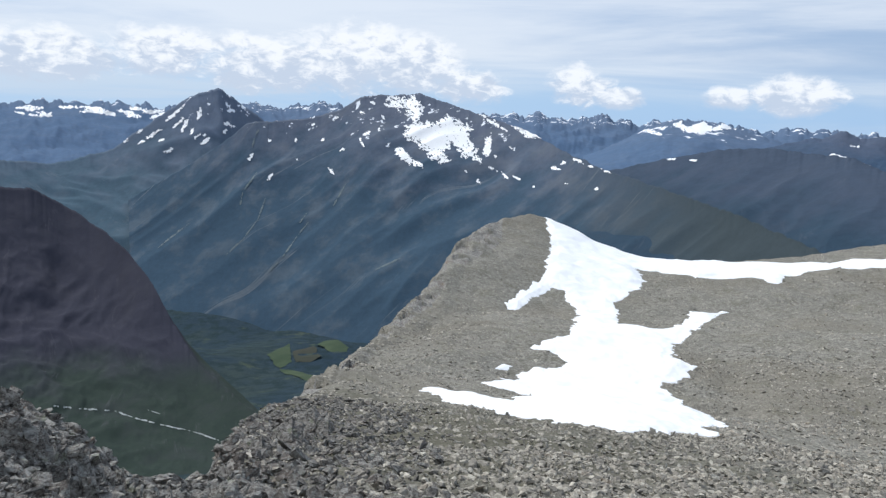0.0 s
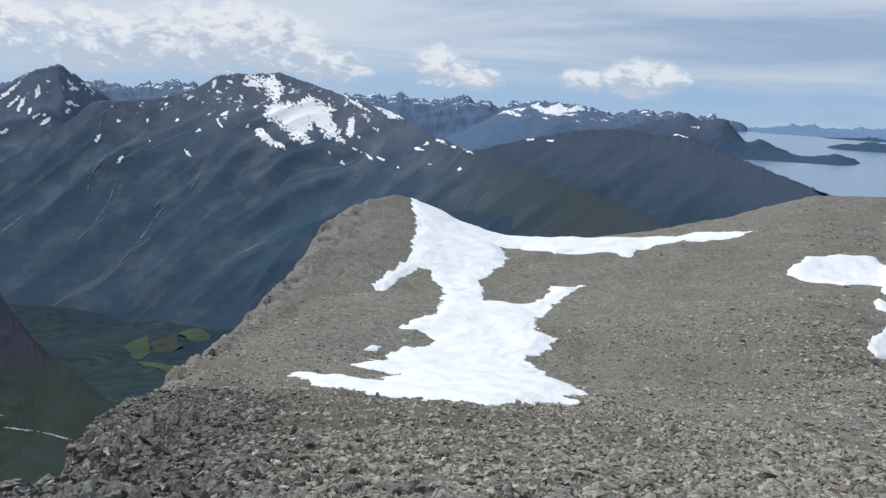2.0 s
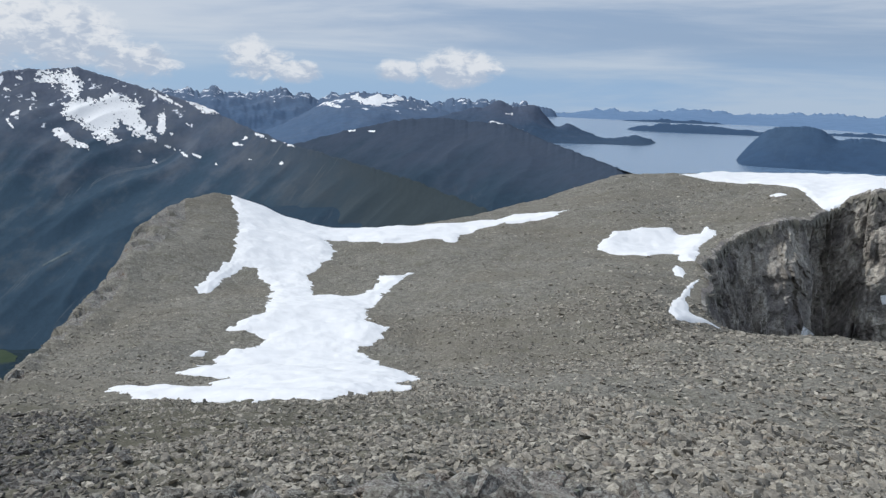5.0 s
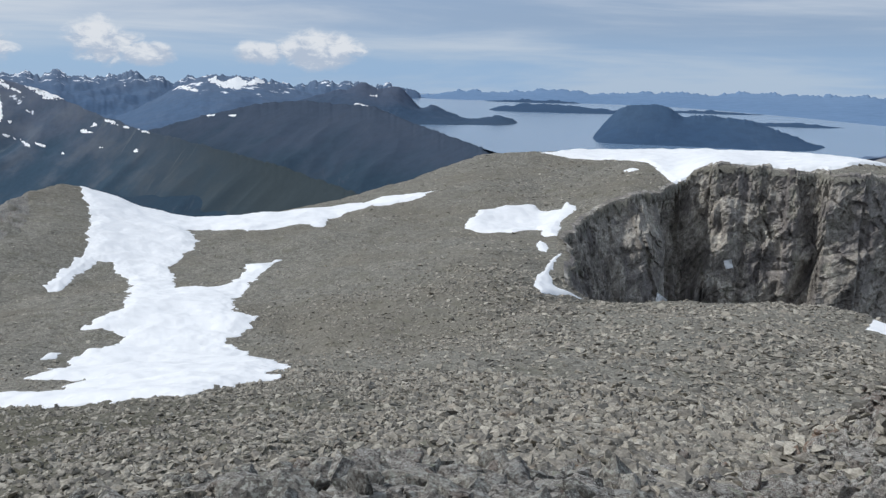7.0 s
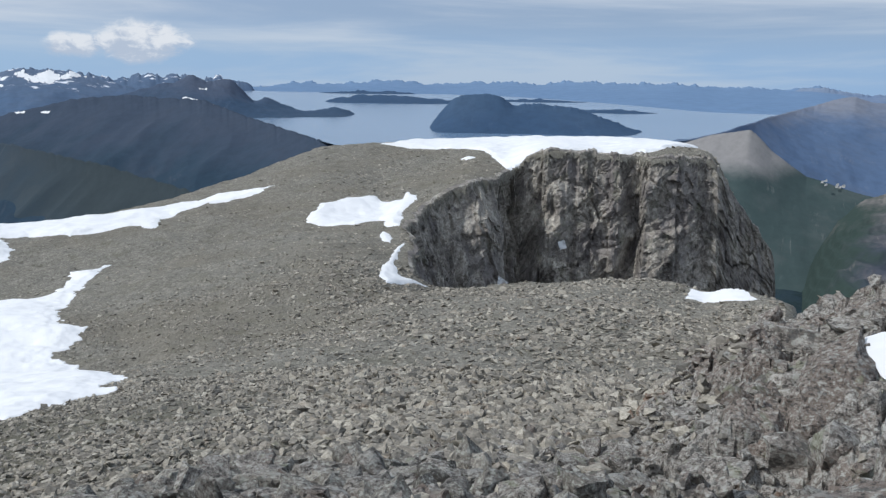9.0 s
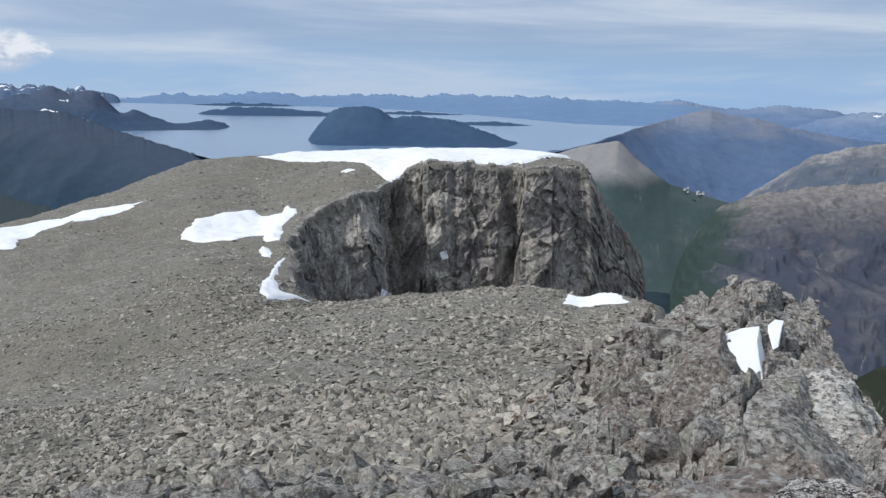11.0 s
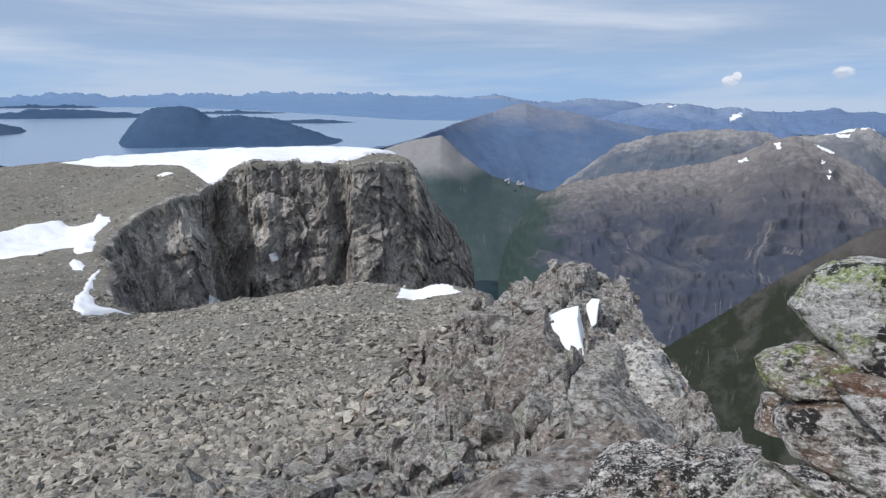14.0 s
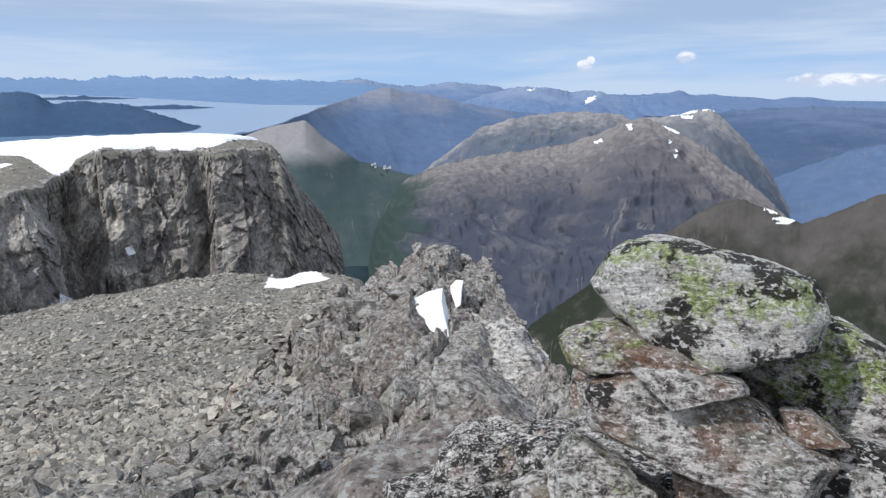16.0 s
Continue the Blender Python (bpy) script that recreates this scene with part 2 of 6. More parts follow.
def bedrock_colour(dark, warm=0.0, pale=0.0, lay=None):
    """Weathered outcrop gneiss: slanting foliation, pale and dark flecks, rusty and green blotches."""

    def colour(n):
        grain = n.noise(2.6, 9, 0.66, n.stretch((1, 1, 8.0), rot=lay), 0.9) if lay else n.noise(4.0, 9, 0.70, n.stretch((1, 1.2, 4.0), rot=(0.4, 0.6, 0.3)), 0.8)
        fine = n.noise(26, 8, 0.74)
        c = n.ramp(n.math("ADD", n.math("MULTIPLY", grain, 0.55), n.math("MULTIPLY", fine, 0.5)),
                   (0.40 + pale * 0.6, (0.075 * dark, 0.071 * dark, 0.066 * dark)), (0.51, (0.285 * dark, 0.256 * dark, 0.226 * dark)), (0.62 - pale * 0.5, (0.62 * dark, 0.60 * dark, 0.55 * dark)))
        c = n.mix(n.math("MULTIPLY", n.step(n.noise(0.45, 4), 0.52 - warm, 0.64 - warm), 0.6), c, n.mix(fine, (0.13 * dark, 0.095 * dark, 0.078 * dark), (0.36 * dark, 0.285 * dark, 0.235 * dark)))
        spot = n.noise(11, 5, 0.62, n.stretch((1, 1, 1), at=(3, 1, 7)))
        c = n.mix(n.math("MULTIPLY", n.step(spot, 0.545, 0.60), 0.8), c, n.mix(fine, (0.34 * dark, 0.35 * dark, 0.31 * dark), (0.78 * dark, 0.78 * dark, 0.72 * dark)))
        c = n.mix(n.math("MULTIPLY", n.step(spot, 0.44, 0.39), 0.85), c, (0.045, 0.043, 0.040))
        c = n.mix(n.math("MULTIPLY", n.step(n.noise(3.2, 7, 0.7), 0.56, 0.62), 0.75), c, (0.07, 0.07, 0.068))
        c = n.mix(n.math("MULTIPLY", n.step(n.noise(4.5, 7, 0.7, n.stretch((1, 1, 1.6), at=(8, 3, 2))), 0.56 - pale, 0.62 - pale), 0.6), c, (0.46 * dark, 0.46 * dark, 0.43 * dark))
        c = n.mix(n.math("MULTIPLY", n.step(n.noise(1.5, 6, 0.65, n.stretch((1, 1, 1), at=(4, 9, 2))), 0.60, 0.68), 0.45), c, (0.17, 0.19, 0.11))
        h = n.math("ADD", grain, n.math("MULTIPLY", fine, 0.6))
        orange = n.step(n.math("ADD", n.noise(1.2, 6, 0.65), n.math("MULTIPLY", n.step(n.noise(0.22, 3, 0.5, n.stretch((1, 1, 1), at=(6, 2, 0))), 0.50, 0.62), 0.10)), 0.64, 0.74)
        c = n.mix(n.math("MULTIPLY", orange, 0.6), c, n.mix(fine, (0.16 * dark, 0.085 * dark, 0.045 * dark), (0.40 * dark, 0.24 * dark, 0.14 * dark)))
        return c, n.bump(n.math("ADD", h, n.math("MULTIPLY", spot, 0.5)), 0.9, 0.035)

    return colour


def lichen_colour(green, black, warm, pale=0.0, ks=1.0):
    """Foliated gneiss under pale, black and yellow-green lichen; the numbers are shares."""

    def colour(n):
        grain = n.noise(15.0, 9, 0.72, n.stretch((0.8, 1.0, 2.6), rot=(0.22, 0.3, 0)), 1.3)
        fine = n.noise(120, 6, 0.7)
        mid = n.noise(34, 7, 0.7)
        c = n.ramp(n.math("ADD", n.math("MULTIPLY", grain, 0.5), n.math("ADD", n.math("MULTIPLY", fine, 0.3), n.math("MULTIPLY", mid, 0.25))),
                   (0.455, (0.055, 0.048, 0.044)), (0.51, (0.31, 0.275, 0.245)), (0.57, (0.84, 0.80, 0.75)))
        c = n.mix(n.math("MULTIPLY", n.step(n.math("ADD", n.noise(4.0, 5, 0.6), n.math("MULTIPLY", grain, 0.2)), 0.80 - warm, 0.92 - warm), 0.65), c, n.mix(mid, (0.13, 0.062, 0.035), (0.40, 0.22, 0.12)))
        grey = n.step(n.math("ADD", n.noise(10, 8, 0.72), n.math("MULTIPLY", n.math("SUBTRACT", fine, 0.5), 0.5)), 0.48, 0.56)
        c = n.mix(n.math("MULTIPLY", grey, 0.5), c, n.mix(n.step(mid, 0.4, 0.6), (0.10, 0.125, 0.095), (0.33, 0.36, 0.29)))
        p = n.step(n.math("ADD", n.math("ADD", n.noise(9 * ks, 8, 0.74, n.stretch((1, 1, 1.4), at=(1, 5, 8))), pale), n.math("MULTIPLY", n.math("SUBTRACT", mid, 0.5), 0.5)), 0.54, 0.62)
        c = n.mix(n.math("MULTIPLY", p, 0.8), c, n.mix(n.step(fine, 0.35, 0.6), (0.42, 0.41, 0.38), (0.80, 0.78, 0.74)))
        g = n.math("ADD", n.math("ADD", n.noise(4.6, 8, 0.72, n.stretch((1, 1, 1.4), at=(3.1, 0.7, 1.9))), green), n.math("MULTIPLY", n.math("SUBTRACT", mid, 0.5), 0.45))
        c = n.mix(n.math("MULTIPLY", n.step(g, 0.60, 0.70), 0.8), c, n.mix(n.step(fine, 0.35, 0.65), (0.15, 0.21, 0.045), (0.44, 0.54, 0.15)))
        k = n.step(n.math("ADD", n.math("ADD", n.noise(5.6 * ks, 8, 0.64, n.stretch((1, 1, 1), at=(7.7, 2.0, 5.0))), black), n.math("MULTIPLY", n.math("SUBTRACT", mid, 0.5), 0.16)), 0.595, 0.625)
        c = n.mix(n.math("MULTIPLY", k, 0.93), c, (0.018, 0.016, 0.015))
        speck = n.noise(62, 4, 0.6, n.stretch((1, 1, 1.8), rot=(0.22, 0.3, 0), at=(5, 5, 1)), 0.6)
        c = n.mix(n.math("MULTIPLY", n.step(speck, 0.555, 0.61), 0.75), c, (0.86, 0.84, 0.80))
        c = n.mix(n.math("MULTIPLY", n.step(speck, 0.40, 0.35), 0.6), c, (0.040, 0.036, 0.033))
        h = n.math("ADD", n.math("ADD", n.math("MULTIPLY", fine, 0.5), speck), n.math("ADD", n.math("MULTIPLY", grain, 1.4), mid))
        return c, n.bump(h, 0.9, 0.018)

    return colour


def cliff_colour(n):
    """Broken brown-grey wall: mottled fine blocks, dark joints, purple-grey slabs and greenish lichened faces."""
    fine = n.noise(0.9, 9, 0.76, n.stretch((1, 1, 0.8), rot=(0.2, 0.3, 0)), 0.5)
    mid = n.noise(0.16, 6, 0.6, n.stretch((1, 1, 0.7), rot=(0.3, 0.2, 0)))
    c = n.ramp(n.math("ADD", n.math("MULTIPLY", mid, 0.40), n.math("MULTIPLY", fine, 0.62)),
               (0.39, (0.105, 0.098, 0.094)), (0.51, (0.28, 0.263, 0.243)), (0.63, (0.54, 0.52, 0.48)))
    sep = n.add("ShaderNodeSeparateColor")
    lie = n.stretch((1, 1, 0.6), rot=(0.3, 0.25, 0))
    n.plug(n.cells(0.34, out="Color", vec=lie), sep.inputs[0])
    c = n.mix(1.0, c, n.ramp(sep.outputs[0], (0.0, (0.72, 0.70, 0.69)), (1.0, (1.28, 1.25, 1.17))), "MULTIPLY")
    slab = n.step(n.noise(0.085, 4, 0.6, n.stretch((1, 1, 0.45), at=(4, 0, 0))), 0.52, 0.60)
    c = n.mix(n.math("MULTIPLY", slab, 0.5), c, n.mix(fine, (0.12, 0.108, 0.112), (0.28, 0.258, 0.255)))
    c = n.mix(n.math("MULTIPLY", n.step(n.noise(0.22, 6, 0.65, n.stretch((1, 1, 1), at=(1, 7, 3))), 0.55, 0.66), 0.4), c, n.mix(fine, (0.11, 0.115, 0.07), (0.33, 0.335, 0.25)))
    crack = n.step(n.noise(0.5, 6, 0.7, n.stretch((1.4, 1.4, 0.35), rot=(0.35, 0.3, 0)), 1.2), 0.40, 0.33)
    c = n.mix(n.math("MULTIPLY", crack, 0.5), c, (0.075, 0.069, 0.067))
    return c, n.bump(n.math("ADD", mid, n.math("MULTIPLY", fine, 1.1)), 1.0, 0.45)


def snow_colour(n):
    c = n.ramp(n.noise(0.35, 5, 0.6), (0.3, (0.80, 0.81, 0.82)), (0.7, (0.90, 0.91, 0.92)))
    dirt = n.step(n.noise(1.6, 6, 0.7), 0.64, 0.80)
    return n.mix(n.math("MULTIPLY", dirt, 0.25), c, (0.45, 0.42, 0.38)), n.bump(n.noise(1.2, 5), 0.15, 0.15)


def slope_colour(low, high, rock, z_low, z_high, size, snow=0.0, snow_z=(0, 1), gully=0.5, blur=0.5, seed=0.0, bench=0.0, shelf=None, side=None):
    """A mountainside: woods or heath below, bare rock above, their tones given with any distance haze mixed in; pale
    gully streaks down it, snow beds in its upper part.
    """

    def colour(n):
        flat_up, z = n.up()
        run = n.add("ShaderNodeTexCoord").outputs["UV"]
        at = (seed, seed * 0.7, 0)
        wide = n.noise(1.1 / size, 5, 0.6, n.stretch((1, 1, 1.0), at=at))
        patch = n.noise(1.3 / size, 6, 0.6, n.stretch((1, 1, 1), at=(seed + 40, seed, 3)))
        fine = n.noise(7.0 / size, 7, 0.68, n.stretch((1, 1, 0.7), at=at))
        streak = n.noise(1.0, 5, 0.62, n.stretch((3.2, 0.32, 1), at=at, vec=run))
        h = n.math("DIVIDE", n.math("SUBTRACT", z, z_low), z_high - z_low)
        h = n.math("ADD", h, n.math("MULTIPLY", n.math("SUBTRACT", wide, 0.5), blur))
        h = n.math("ADD", h, n.math("MULTIPLY", n.math("SUBTRACT", patch, 0.5), blur * 1.3))
        c = n.mix(n.step(h, 0.1, 0.95), low, high)
        c = n.mix(n.math("MULTIPLY", n.step(n.math("ADD", patch, n.math("MULTIPLY", fine, 0.3)), 0.62, 0.82), gully * 0.4), c, rock)
        line = n.math("ABSOLUTE", n.math("SUBTRACT", streak, 0.5))
        c = n.mix(n.math("MULTIPLY", n.math("MULTIPLY", n.step(line, 0.020, 0.0), n.step(n.noise(1.6, 4, 0.6, n.stretch((1, 1, 1), at=(seed + 2, 4, 0), vec=run)), 0.53, 0.66)), gully), c, rock)
        c = n.mix(n.math("MULTIPLY", n.step(fine, 0.38, 0.66), 0.28), c, n.mix(0.5, c, (0.01, 0.015, 0.02)))
        if shelf:
            fall = n.add("ShaderNodeUVMap")
            fall.uv_map = "fall"
            down = n.add("ShaderNodeSeparateXYZ")
            n.plug(fall.outputs[0], down.inputs[0])
            ragged = n.math("ADD", down.outputs[0], n.math("MULTIPLY", n.math("SUBTRACT", n.math("ADD", patch, n.math("MULTIPLY", fine, 0.5)), 0.75), 0.55))
            c = n.mix(n.math("MULTIPLY", n.step(ragged, shelf[1], shelf[0]), 0.85), c, n.mix(n.step(fine, 0.4, 0.6), rock, n.mix(0.5, rock, high)))
        # side: by azimuth from the eye, swaps the hazed tone for another
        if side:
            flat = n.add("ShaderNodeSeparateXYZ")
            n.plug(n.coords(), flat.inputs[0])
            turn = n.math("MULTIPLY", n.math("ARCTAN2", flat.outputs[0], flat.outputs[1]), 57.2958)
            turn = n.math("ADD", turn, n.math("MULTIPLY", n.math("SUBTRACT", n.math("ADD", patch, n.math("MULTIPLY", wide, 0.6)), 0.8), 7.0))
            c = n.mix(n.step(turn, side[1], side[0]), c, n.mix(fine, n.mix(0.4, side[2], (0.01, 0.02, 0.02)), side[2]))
        if bench:
            c = n.mix(n.math("MULTIPLY", n.step(flat_up, 0.72, 0.96), bench), c, rock)
        if snow:
            s = n.noise(3.6 / size, 6, 0.62, n.stretch((1, 1, 0.8), rot=(0.2, 0.1, 0.6), at=(seed + 5, 1, 2)))
            w = n.step(z, snow_z[0], snow_z[1])
            s = n.step(n.math("ADD", s, n.math("SUBTRACT", n.math("MULTIPLY", w, snow + 0.2), 0.2)), 0.615, 0.655)
            c = n.mix(n.math("MULTIPLY", s, n.step(w, 0.0, 0.15)), c, (0.80, 0.83, 0.88))
        return c, n.bump(n.math("ADD", patch, n.math("MULTIPLY", fine, 0.4)), 0.4, size * 0.08)

    return colour


def water_colour(n):
    return n.ramp(n.noise(0.002, 4), (0.3, (0.15, 0.24, 0.36)), (0.7, (0.19, 0.285, 0.41))), n.bump(n.noise(0.25, 4), 0.12, 0.5)


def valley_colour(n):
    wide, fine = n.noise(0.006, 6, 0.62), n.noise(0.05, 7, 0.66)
    # valley greens, with blue haze and cloud shade put into the tones
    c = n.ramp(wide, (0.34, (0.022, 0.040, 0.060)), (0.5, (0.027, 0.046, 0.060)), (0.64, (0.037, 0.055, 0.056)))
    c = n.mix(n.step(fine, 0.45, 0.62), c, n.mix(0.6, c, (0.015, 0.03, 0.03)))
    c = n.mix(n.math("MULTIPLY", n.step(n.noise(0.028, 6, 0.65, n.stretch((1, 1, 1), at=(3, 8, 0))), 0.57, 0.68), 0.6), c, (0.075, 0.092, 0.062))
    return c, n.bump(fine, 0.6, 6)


BEDROCK = surface("outcrop_rock", bedrock_colour(0.74, 0.03), 0.88, 0.3)
BRINK = surface("dark_brink_rock", bedrock_colour(0.58, -0.05, 0.03), 0.88, 0.3)
# CRAG: mossy bedrock, darkened so the colour holds the brink's shade
CRAG = surface("shaded_mossy_crag", bedrock_colour(0.45, 0.0, -0.02), 0.88, 0.3)
BROWN_ROCK = surface("brown_gneiss", bedrock_colour(0.66, 0.20, 0.0), 0.88, 0.3)
RUSTY_ROCK = surface("rust_stained_gneiss", bedrock_colour(0.85, 0.25, 0.0), 0.88, 0.3)
PALE_ROCK = surface("pale_foliated_gneiss", bedrock_colour(1.05, -0.1, 0.05, (0, -0.75, 0)), 0.88, 0.3)
SCREE = surface("scree_ground", scree_colour, 0.95, 0.15)
STONE = surface("gneiss_stone", lambda n: stone_colour(n, n.luck(), 0.60), 0.88, 0.3)
RUBBLE = surface("gneiss_rubble", lambda n: stone_colour(n, n.island()), 0.9, 0.25)
CLIFF = surface("cliff_rock", cliff_colour, 0.85, 0.3)
SNOW = surface("old_snow", snow_colour, 0.6, 0.3)
WATER = surface("fjord_water", water_colour, 0.18, 0.5)
VALLEY = surface("hazed_valley", valley_colour, 1.0, 0.1)
# ---------------------------------------------------------------- noise and meshes
LATTICE = np.random.default_rng(5)
TURNS, ORDER = LATTICE.uniform(0, 2 * np.pi, 4096), LATTICE.permutation(4096)


def perlin(x, y, seed=0):
    xi, yi = np.floor(x).astype(int), np.floor(y).astype(int)
    fx, fy = x - xi, y - yi

    def corner(dx, dy):
        a = TURNS[ORDER[(ORDER[(xi + dx + seed * 37) % 4096] + yi + dy) % 4096]]
        return np.cos(a) * (fx - dx) + np.sin(a) * (fy - dy)

    u, v = fx * fx * fx * (fx * (fx * 6 - 15) + 10), fy * fy * fy * (fy * (fy * 6 - 15) + 10)
    top = corner(0, 0) * (1 - u) + corner(1, 0) * u
    return (top * (1 - v) + (corner(0, 1) * (1 - u) + corner(1, 1) * u) * v) * 1.5


def fbm(x, y, octaves=4, seed=0, gain=0.5):
    total, amp = 0.0, 1.0
    for k in range(octaves):
        total = total + amp * perlin(x * 2.03**k + 17 * k, y * 2.03**k - 9 * k, seed + k)
        amp *= gain
    return total


def ridged(x, y, octaves=4, seed=0, gain=0.55):
    """0 in the gullies to about 1 on the ribs."""
    total, amp, whole = 0.0, 1.0, 0.0
    for k in range(octaves):
        total = total + amp * (1 - 2 * np.abs(perlin(x * 2.1**k + 5 * k, y * 2.1**k + 3 * k, seed + k)))
        whole += amp
        amp *= gain
    return total / whole


def facets(x, y, size, seed):
    """Fractured rock: a tilted face for each irregular cell (about -1 to 1), and how near its joint is (0 at the joint)."""
    x, y = x / size, y / size
    xi, yi = np.floor(x).astype(int), np.floor(y).astype(int)
    f1, f2 = np.full(x.shape, 9.0), np.full(x.shape, 9.0)
    face = np.zeros(x.shape)
    for dx in (-1, 0, 1):
        for dy in (-1, 0, 1):
            h = ORDER[(ORDER[(xi + dx + seed * 53) % 4096] + yi + dy) % 4096]
            a, b = TURNS[h] / 6.283, TURNS[(h + 1) % 4096] / 6.283
            px, py = xi + dx + a, yi + dy + b
            d = np.hypot(x - px, y - py)
            near = d < f1
            f2 = np.where(near, f1, np.minimum(f2, d))
            t = TURNS[(h + 2) % 4096]
            face = np.where(near, (TURNS[(h + 3) % 4096] / 3.1416 - 1) * 0.7 + ((x - px) * np.cos(t) + (y - py) * np.sin(t)) * 0.8, face)
            f1 = np.minimum(f1, d)
    return face, f2 - f1


def smooth(x, low, high):
    t = np.clip((x - low) / (high - low), 0, 1)
    return t * t * (3 - 2 * t)


def mesh_of(name, verts, faces, material, smooth_faces=True):
    """A mesh from arrays: faces is (n, 3) or (n, 4)."""
    verts, faces = np.asarray(verts, np.float32), np.asarray(faces, np.int32)
    used = np.unique(faces)
    back = np.zeros(len(verts), np.int32)
    back[used] = np.arange(len(used))
    verts, faces = verts[used], back[faces]
    me, k = bpy.data.meshes.new(name), faces.shape[1]
    me.vertices.add(len(verts))
    me.vertices.foreach_set("co", verts.ravel())
    me.loops.add(faces.size)
    me.loops.foreach_set("vertex_index", faces.ravel())
    me.polygons.add(len(faces))
    me.polygons.foreach_set("loop_start", np.arange(0, faces.size, k, dtype=np.int32))
    me.polygons.foreach_set("loop_total", np.full(len(faces), k, np.int32))
    me.polygons.foreach_set("use_smooth", np.full(len(faces), smooth_faces))
    me.update(calc_edges=True)
    me.materials.append(material)
    return me


def quads(rows, cols, wrap=False):
    i, j = np.meshgrid(np.arange(rows - 1), np.arange(cols if wrap else cols - 1), indexing="ij")
    k = (j + 1) % cols
    return np.stack([i * cols + j, i * cols + k, (i + 1) * cols + k, (i + 1) * cols + j], -1).reshape(-1, 4)


def pieces(mask):
    """The separate patches of a grid of cells: a number for each cell (0 outside), and the size of each patch."""
    mark, sizes = np.zeros(mask.shape, int), [0]
    for i, j in zip(*np.where(mask)):
        if mark[i, j]:
            continue
        todo, count = [(i, j)], 0
        mark[i, j] = len(sizes)
        while todo:
            a, b = todo.pop()
            count += 1
            for c, d in ((a + 1, b), (a - 1, b), (a, b + 1), (a, b - 1)):
                if 0 <= c < mask.shape[0] and 0 <= d < mask.shape[1] and mask[c, d] and not mark[c, d]:
                    mark[c, d] = len(sizes)
                    todo.append((c, d))
        sizes.append(count)
    return mark, sizes


# ---------------------------------------------------------------- the summit and its plateau
# Heights are from the eye; the summit is 1.6 m under it. Rows: azimuth, then distance and height of two places on the slope and of the crest.
NEAR_R = [0.0, 2.0, 4.0, 7.0, 10.0, 15.0, 22.0, 32.0, 45.0]
NEAR_Z = [-1.6, -1.75, -2.7, -4.1, -5.55, -7.5, -10.0, -13.3, -17.6]
SOUTH = [
    (-60, 4, -2.4, 7, -3.0, 12, -4.0),
    (-34, 6, -3.4, 10, -4.5, 15, -5.0),
    (-27.3, 6, -3.8, 10, -5.0, 15, -5.55),
    (-24, 6, -3.9, 10, -5.2, 15, -6.0),
    (-20, 7, -4.3, 10, -5.5, 15, -6.95),
    (-14.7, 9, -5.0, 13, -6.5, 18, -8.5),
    (-9.3, 24, -10.5, 33, -13.4, 44, -17.1),
    (-5.5, 36, -14.4, 50, -18.6, 62, -22.0),
    (-2.2, 55, -20.2, 75, -25.0, 92, -28.1),
    (-0.1, 62, -22.5, 90, -28.0, 115, -30.4),
    (2.3, 65, -23.3, 105, -30.3, 140, -30.8),
    (3.9, 68, -24.3, 120, -31.6, 160, -27.1),
]
WEST = [
    (6.3, 70, -25.0, 125, -32.0, 180, -25.0),
    (9.2, 72, -25.9, 130, -32.2, 195, -24.3),
    (10.8, 72, -26.0, 135, -32.8, 196, -25.8),
    (14.6, 74, -26.6, 135, -32.6, 192, -30.4),
    (17.9, 75, -27.0, 130, -32.0, 188, -32.8),
    (24, 75, -27.2, 130, -31.4, 195, -32.3),
    (27.5, 72, -25.6, 140, -30.9, 205, -31.4),
    (33, 72, -24.6, 145, -29.7, 225, -28.0),
    (38.4, 75, -24.2, 150, -28.8, 245, -21.9),
    (42.8, 90, -26.3, 165, -29.2, 255, -21.4),
    (46.7, 105, -29.0, 170, -25.8, 260, -20.9),
    (49.5, 105, -28.8, 176, -22.9, 261, -20.5),
    (52, 105, -28.6, 198, -23.5, 262, -20.2),
]
NORTH = [
    (52.8, 105, -28.4, 198, -22.4, 262, -20.0),
    (53.6, 105, -28.2, 198.5, -19.6, 262, -19.8),
    (55.2, 105.5, -28, 200, -17.7, 261, -19.6),
    (59, 106, -27.6, 205, -18.4, 260, -19.5),
    (63, 106, -27.6, 205, -17.4, 260, -19.5),
    (65.3, 106, -27.8, 205, -18.2, 240, -19.3),
    (66.5, 106, -28.0, 208, -19.0, 225, -20.9),
    (67.4, 100, -26.4, 210, -26.0, 224, -29.1),
    (68.8, 95, -25.0, 212, -34.0, 226, -38.6),
    (71.0, 88, -23.4, 215, -44.0, 228, -52.0),
    (73.5, 60, -19.5, 72, -23.5, 80, -26.5),
    (77, 40, -14.0, 48, -17.5, 55, -20.5),
    (81, 26, -10.0, 32, -12.5, 38, -15.5),
]
EAST = [
    (85.5, 10, -5.0, 14, -6.2, 18, -7.6),
    (89.2, 5, -3.0, 9, -4.6, 12, -5.6),
    (92, 4, -2.6, 6, -3.2, 9, -4.4),
    (100, 3, -2.2, 5, -2.8, 7, -3.4),
    (150, 3, -2.1, 6, -2.8, 10, -4.0),
    (230, 3, -2.1, 6, -2.8, 12, -4.4),
    (300, 4, -2.4, 7, -3.0, 12, -4.0),
]
